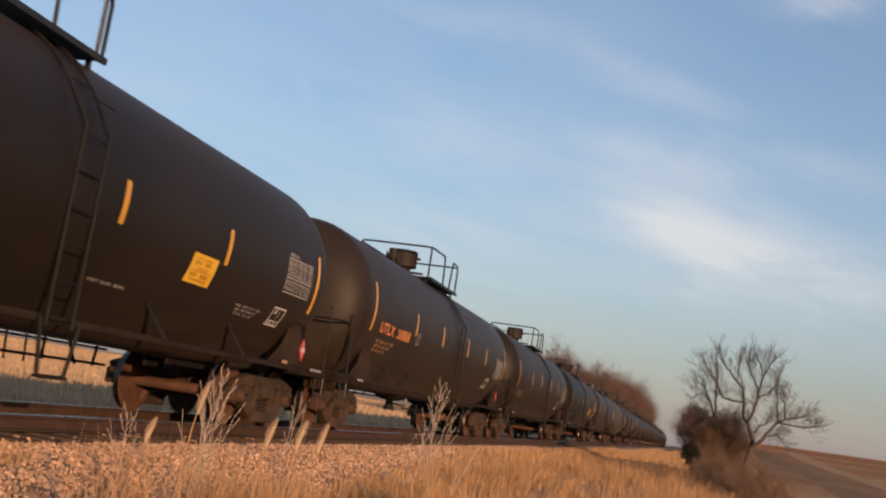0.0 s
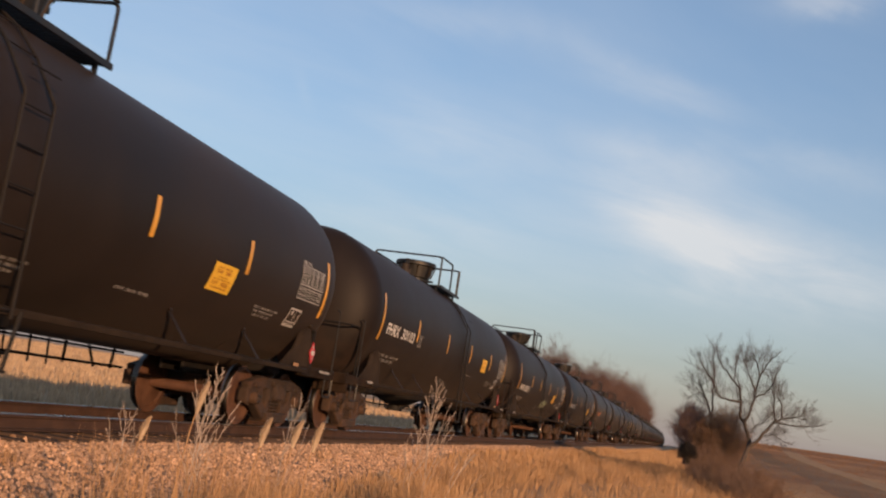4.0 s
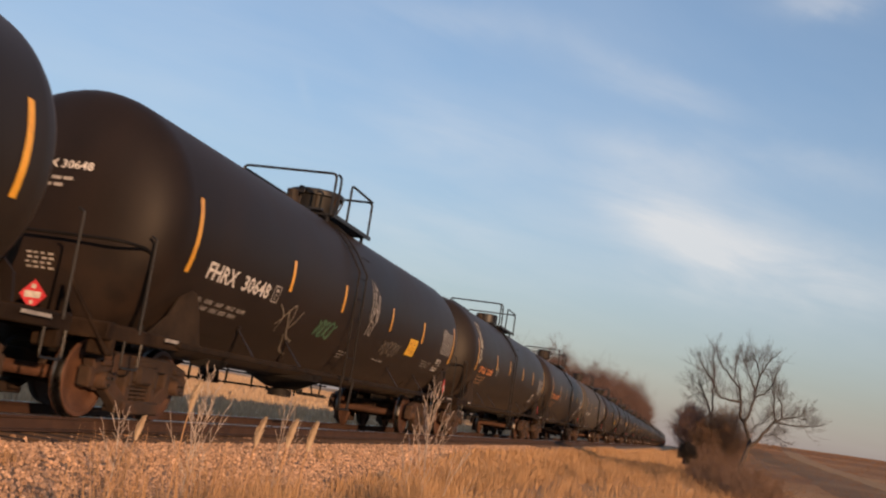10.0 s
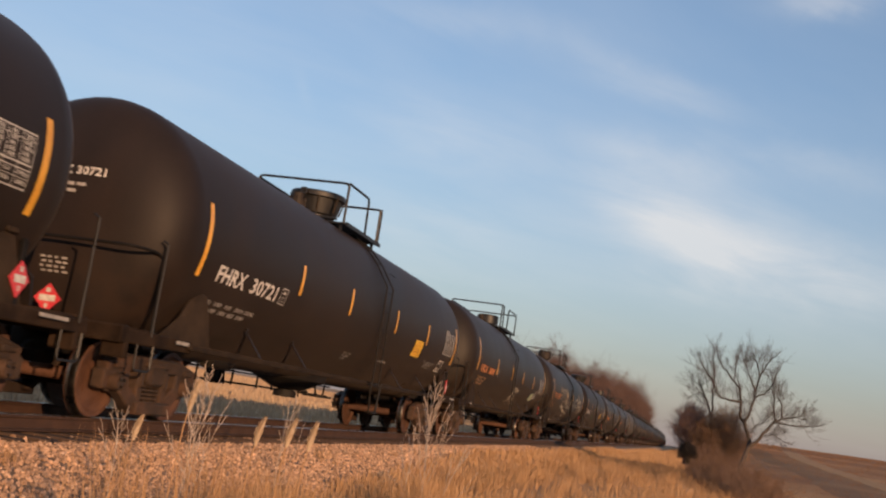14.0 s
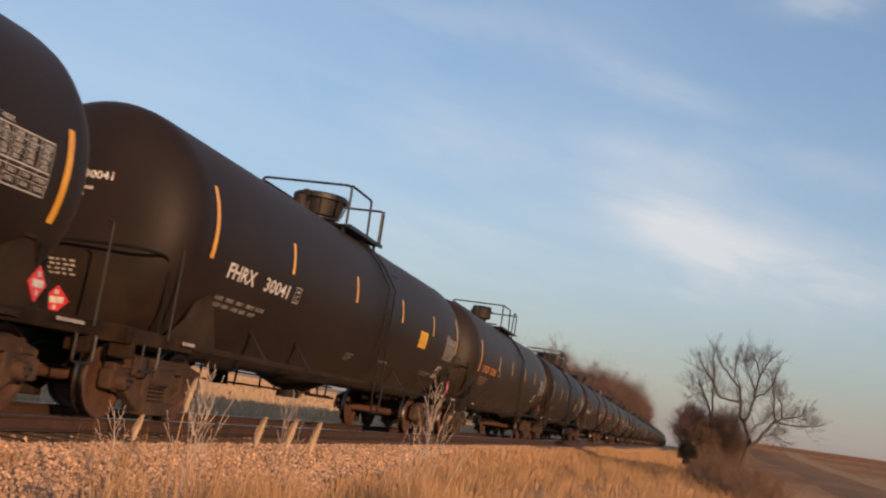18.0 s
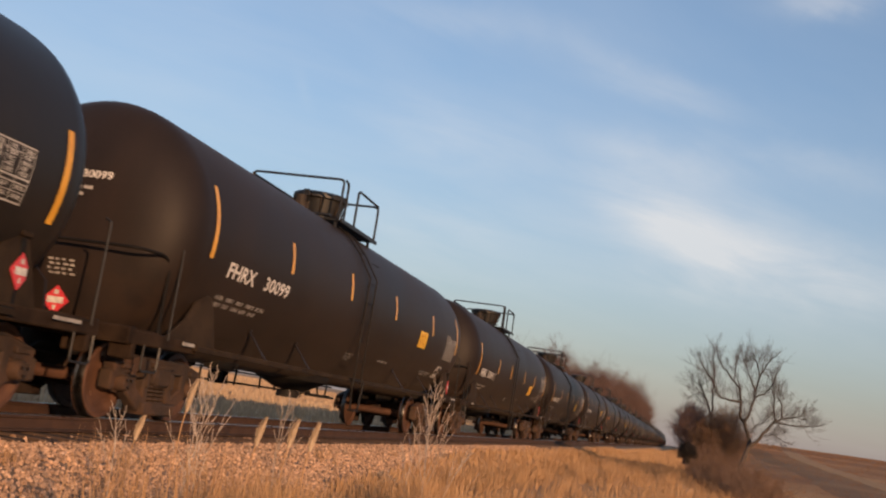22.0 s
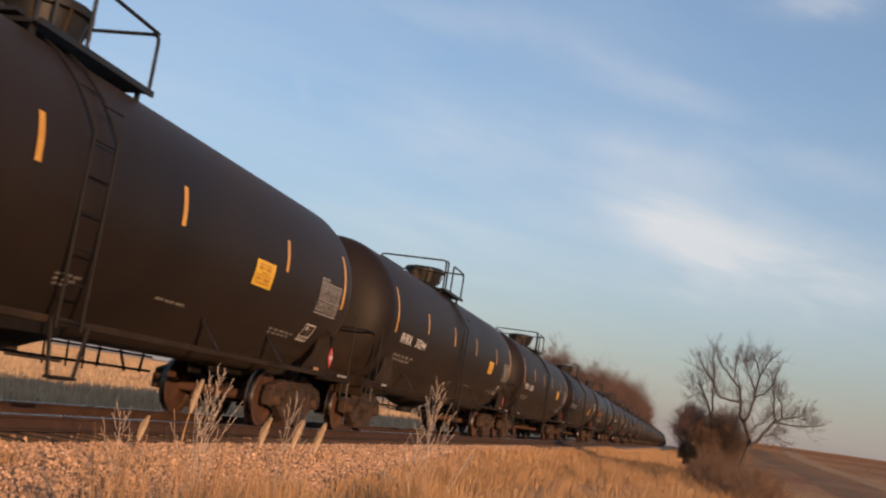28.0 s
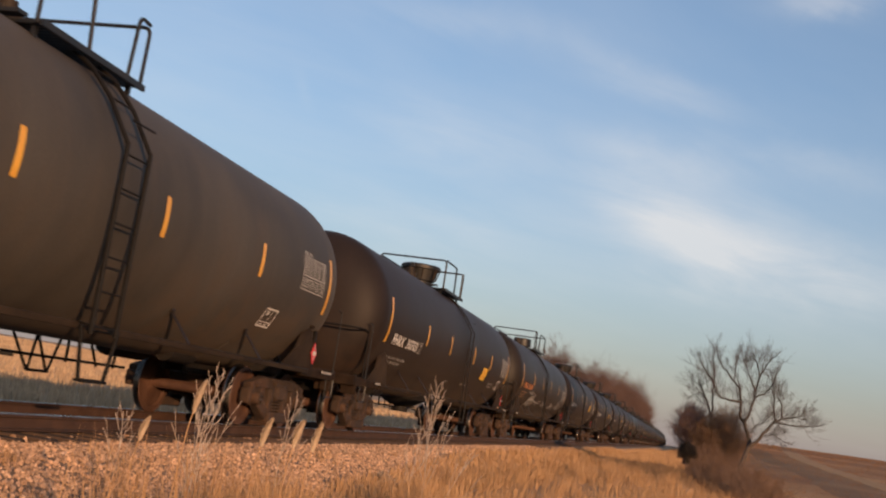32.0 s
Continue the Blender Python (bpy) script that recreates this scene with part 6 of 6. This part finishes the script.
moulds = [wood_tree(31, 10.5), wood_tree(32, 11.5), wood_tree(33, 9.5)]
rnd_w = random.Random(8)
spots = []
yy = 148.0
while yy < 620:
    spots.append((-13.5 - rnd_w.uniform(0, 5), yy))
    yy += 2.5 + yy * 0.0065
for i, (x, y) in enumerate(spots):
    m = pose(x, y, -0.8, 0, 0, rnd_w.uniform(0, 360))
    s = min(1.75, 0.96 + 0.0026 * (y - 100)) * rnd_w.uniform(0.88, 1.10)
    if i < 3:
        moulds[i].scale = (s, s, s)
        moulds[i].matrix_basis = m @ Matrix.Diagonal((s, s, s, 1))
    else:
        t = copy_thing(moulds[i % 3], m)
        t.scale = (s, s, s)


def weed(seed, h, n, at, label, spread=0.5):
    """A dead branching weed: stem, side stems that turn upwards, seed stubs."""
    rnd = np.random.default_rng(seed)
    V, F, SV, SF = [], [], [], []
    P = np.stack([np.cumsum(rnd.normal(0, 0.012, 8)), np.cumsum(rnd.normal(0, 0.012, 8)), np.linspace(-0.04, h, 8)], 1)
    limb(V, F, P, 0.0052, 0.0028, 5)
    for i in range(n):
        t = 0.35 + 0.62 * (i + rnd.random()) / n
        p = np.array([np.interp(t * h, P[:, 2], P[:, k]) for k in range(3)])
        a = i * 2.4 + rnd.uniform(-0.5, 0.5)
        L = (1.05 - t) * h * 0.55 + 0.06
        q = [p]
        for k in range(4):
            out = spread * (1 - k / 5)
            q.append(q[-1] + np.array([math.cos(a) * out, math.sin(a) * out, 0.75 + 0.1 * k]) * L / 4)
        limb(SV, SF, q, 0.0033, 0.0022, 4)
        for k in range(3):
            b = q[2 + k % 3]
            e = b + np.array([math.cos(a + 1.2 * (k - 1)) * 0.5, math.sin(a + 1.2 * (k - 1)) * 0.5, 0.9]) * L * 0.3
            limb(SV, SF, [b, (b + e) / 2 + rnd.normal(0, 0.004, 3), e], 0.0024, 0.0032, 4)
    ob = empty("dead_weed", at)
    tagged(ob, label, "weed")
    part("stem", solid("stem", V, F, M_WEED), None, ob)
    part("branchwork", solid("branchwork", SV, SF, M_WEED), None, ob)
    return ob


SWAYING = []


def sway(seed, h, n, m, label, spread=0.5, give=1.0):
    SWAYING.append((weed(seed, h, n, m, label, spread), m, seed, give))


sway(41, 1.36, 13, pose(3.55, 8.45, -0.64, 0, 1, 20), "pale dead branching weed by the ballast")
sway(45, 1.12, 9, pose(3.38, 8.7, -0.64, 0, -3, 90), "pale dead branching weed by the ballast", 0.65)
sway(42, 1.50, 15, pose(5.30, 9.5, -0.60, 0, 2, 60), "pale dead weed with upturned side stems", 0.3, 0.25)
sway(43, 1.22, 7, pose(4.12, 8.8, -0.62, 0, 5, 10), "thin dead weed with alternate side stems", 0.3)
sway(44, 0.86, 7, pose(3.02, 8.1, -0.56, 0, -6, 45), "small pale dead weed in the gravel")
sway(46, 1.10, 6, pose(5.02, 10.0, -0.60, 0, 10, 100), "small pale dead weed in the grass", 0.6)
sway(47, 1.05, 4, pose(5.45, 9.0, -0.60, 0, 22, 0), "leaning dead weed stalk in the grass", 0.4)
sway(48, 0.80, 6, pose(3.95, 7.8, -0.63, 0, 5, 150), "small pale dead weed in the grass")


def foxtail(seed, h, head, at):
    rnd = np.random.default_rng(seed)
    V, F = [], []
    P = np.array([(0, 0, -0.04), (0.006, 0, h * 0.5), (0.018, 0.004, h * 0.8), (0.035, 0.008, h - head * 0.5)])
    limb(V, F, P, 0.0045, 0.003, 5)
    HV, HF = [], []
    t = np.linspace(0, 1, 9)
    spine = np.stack([0.030 + 0.012 * t + 0.018 * t ** 3, 0.008 + 0.004 * t, h - head * (1 - t)], 1)
    for i in range(8):
        limb(HV, HF, spine[i:i + 2], 0.013 * math.sin(0.5 + 2.3 * t[i]) + 0.001, 0.013 * math.sin(0.5 + 2.3 * t[i + 1]) + 0.001, 7)
    for i in range(620):
        q = rnd.random()
        c = np.array([np.interp(q, t, spine[:, k]) for k in range(3)])
        a = rnd.uniform(0, math.tau)
        w = 0.021 * math.sin(0.5 + 2.3 * q) * rnd.uniform(0.8, 1.1)
        limb(HV, HF, [c, c + np.array([math.cos(a) * w, math.sin(a) * w, 0.017])], 0.0013, 0.0007, 3)
    ob = empty("foxtail_grass", at)
    tagged(ob, "tan foxtail grass stalk swaying in the wind", "grass", group="foxtail stalks")
    part("stem", solid("stem", V, F, M_GRASS), None, ob)
    part("seed_head", solid("seed_head", HV, HF, M_SEED), None, ob, "fluffy tan seed head")
    return ob


for i, (x, z, h) in enumerate([(5.13, 0.66, 0.16), (4.80, 0.43, 0.12), (5.58, 0.53, 0.13), (5.69, 0.54, 0.13), (5.76, 0.54, 0.14)]):
    m = pose(x - 0.07, 5.0 + 0.15 * math.sin(i * 2.1), -0.57, 0, 0, rnd_w.uniform(-15, 15))
    SWAYING.append((foxtail(60 + i, z + 0.57, h, m), m, i, 0.5))


# ------------------------------------------------------------ motion of the train
def run(t):
    return 14.052 * t - 0.0053 * t * t


def motions():
    # weeds bend with the draught behind each gap between cars, and in a gust at about 6 s
    gaps = [t for t in np.arange(-2.0, 33.0, 0.01) for k in range(-2, 27)
            if START - PITCH * k + run(t) < 10.0 <= START - PITCH * k + run(t + 0.01)]
    for ob, m, i, give in SWAYING:
        rows = []
        for s in range(0, 321):
            t = s / 10
            a = 1.2 * math.sin(t * 5.1 + i) + 0.8 * math.sin(t * 8.3 + 2 * i)
            for g in gaps:
                q = (t - g) / 0.22
                if 0 < q < 8:
                    a += 7 * q * math.exp(1 - q)
            a += 14 * math.exp(-((t - 6.0) / 0.9) ** 2)
            rows.append((t, pose(*m.translation, -a * give, 0.35 * a * give, 0) @ m.to_3x3().to_4x4()))
        walk(ob, rows)
    spin = {}
    for n, car, y in CARS:
        walk(car, [(t, pose(bend(y + run(t)), y + run(t), 0, 0, 0, math.degrees(3.6e-5 * max(0.0, y + run(t) - 200.0)))) for t in range(0, 33, 2)])
        for tr in [o for o in car.children if o.name.split(".")[0] == "truck"]:
            for w in [o for o in tr.children if o.name.split(".")[0] == "wheelset"]:
                s = 1 if w.location.y > 0 else -1
                if s not in spin:
                    walk(w, [(i / 30, pose(0, s * AXLE, 0.457, -math.degrees(run(i / 30) / 0.457))) for i in range(961)])
                    spin[s] = w.animation_data
                else:
                    d = w.animation_data_create()
                    w.rotation_mode = "QUATERNION"
                    d.action = spin[s].action
                    d.action_slot = spin[s].action_slot


motions()
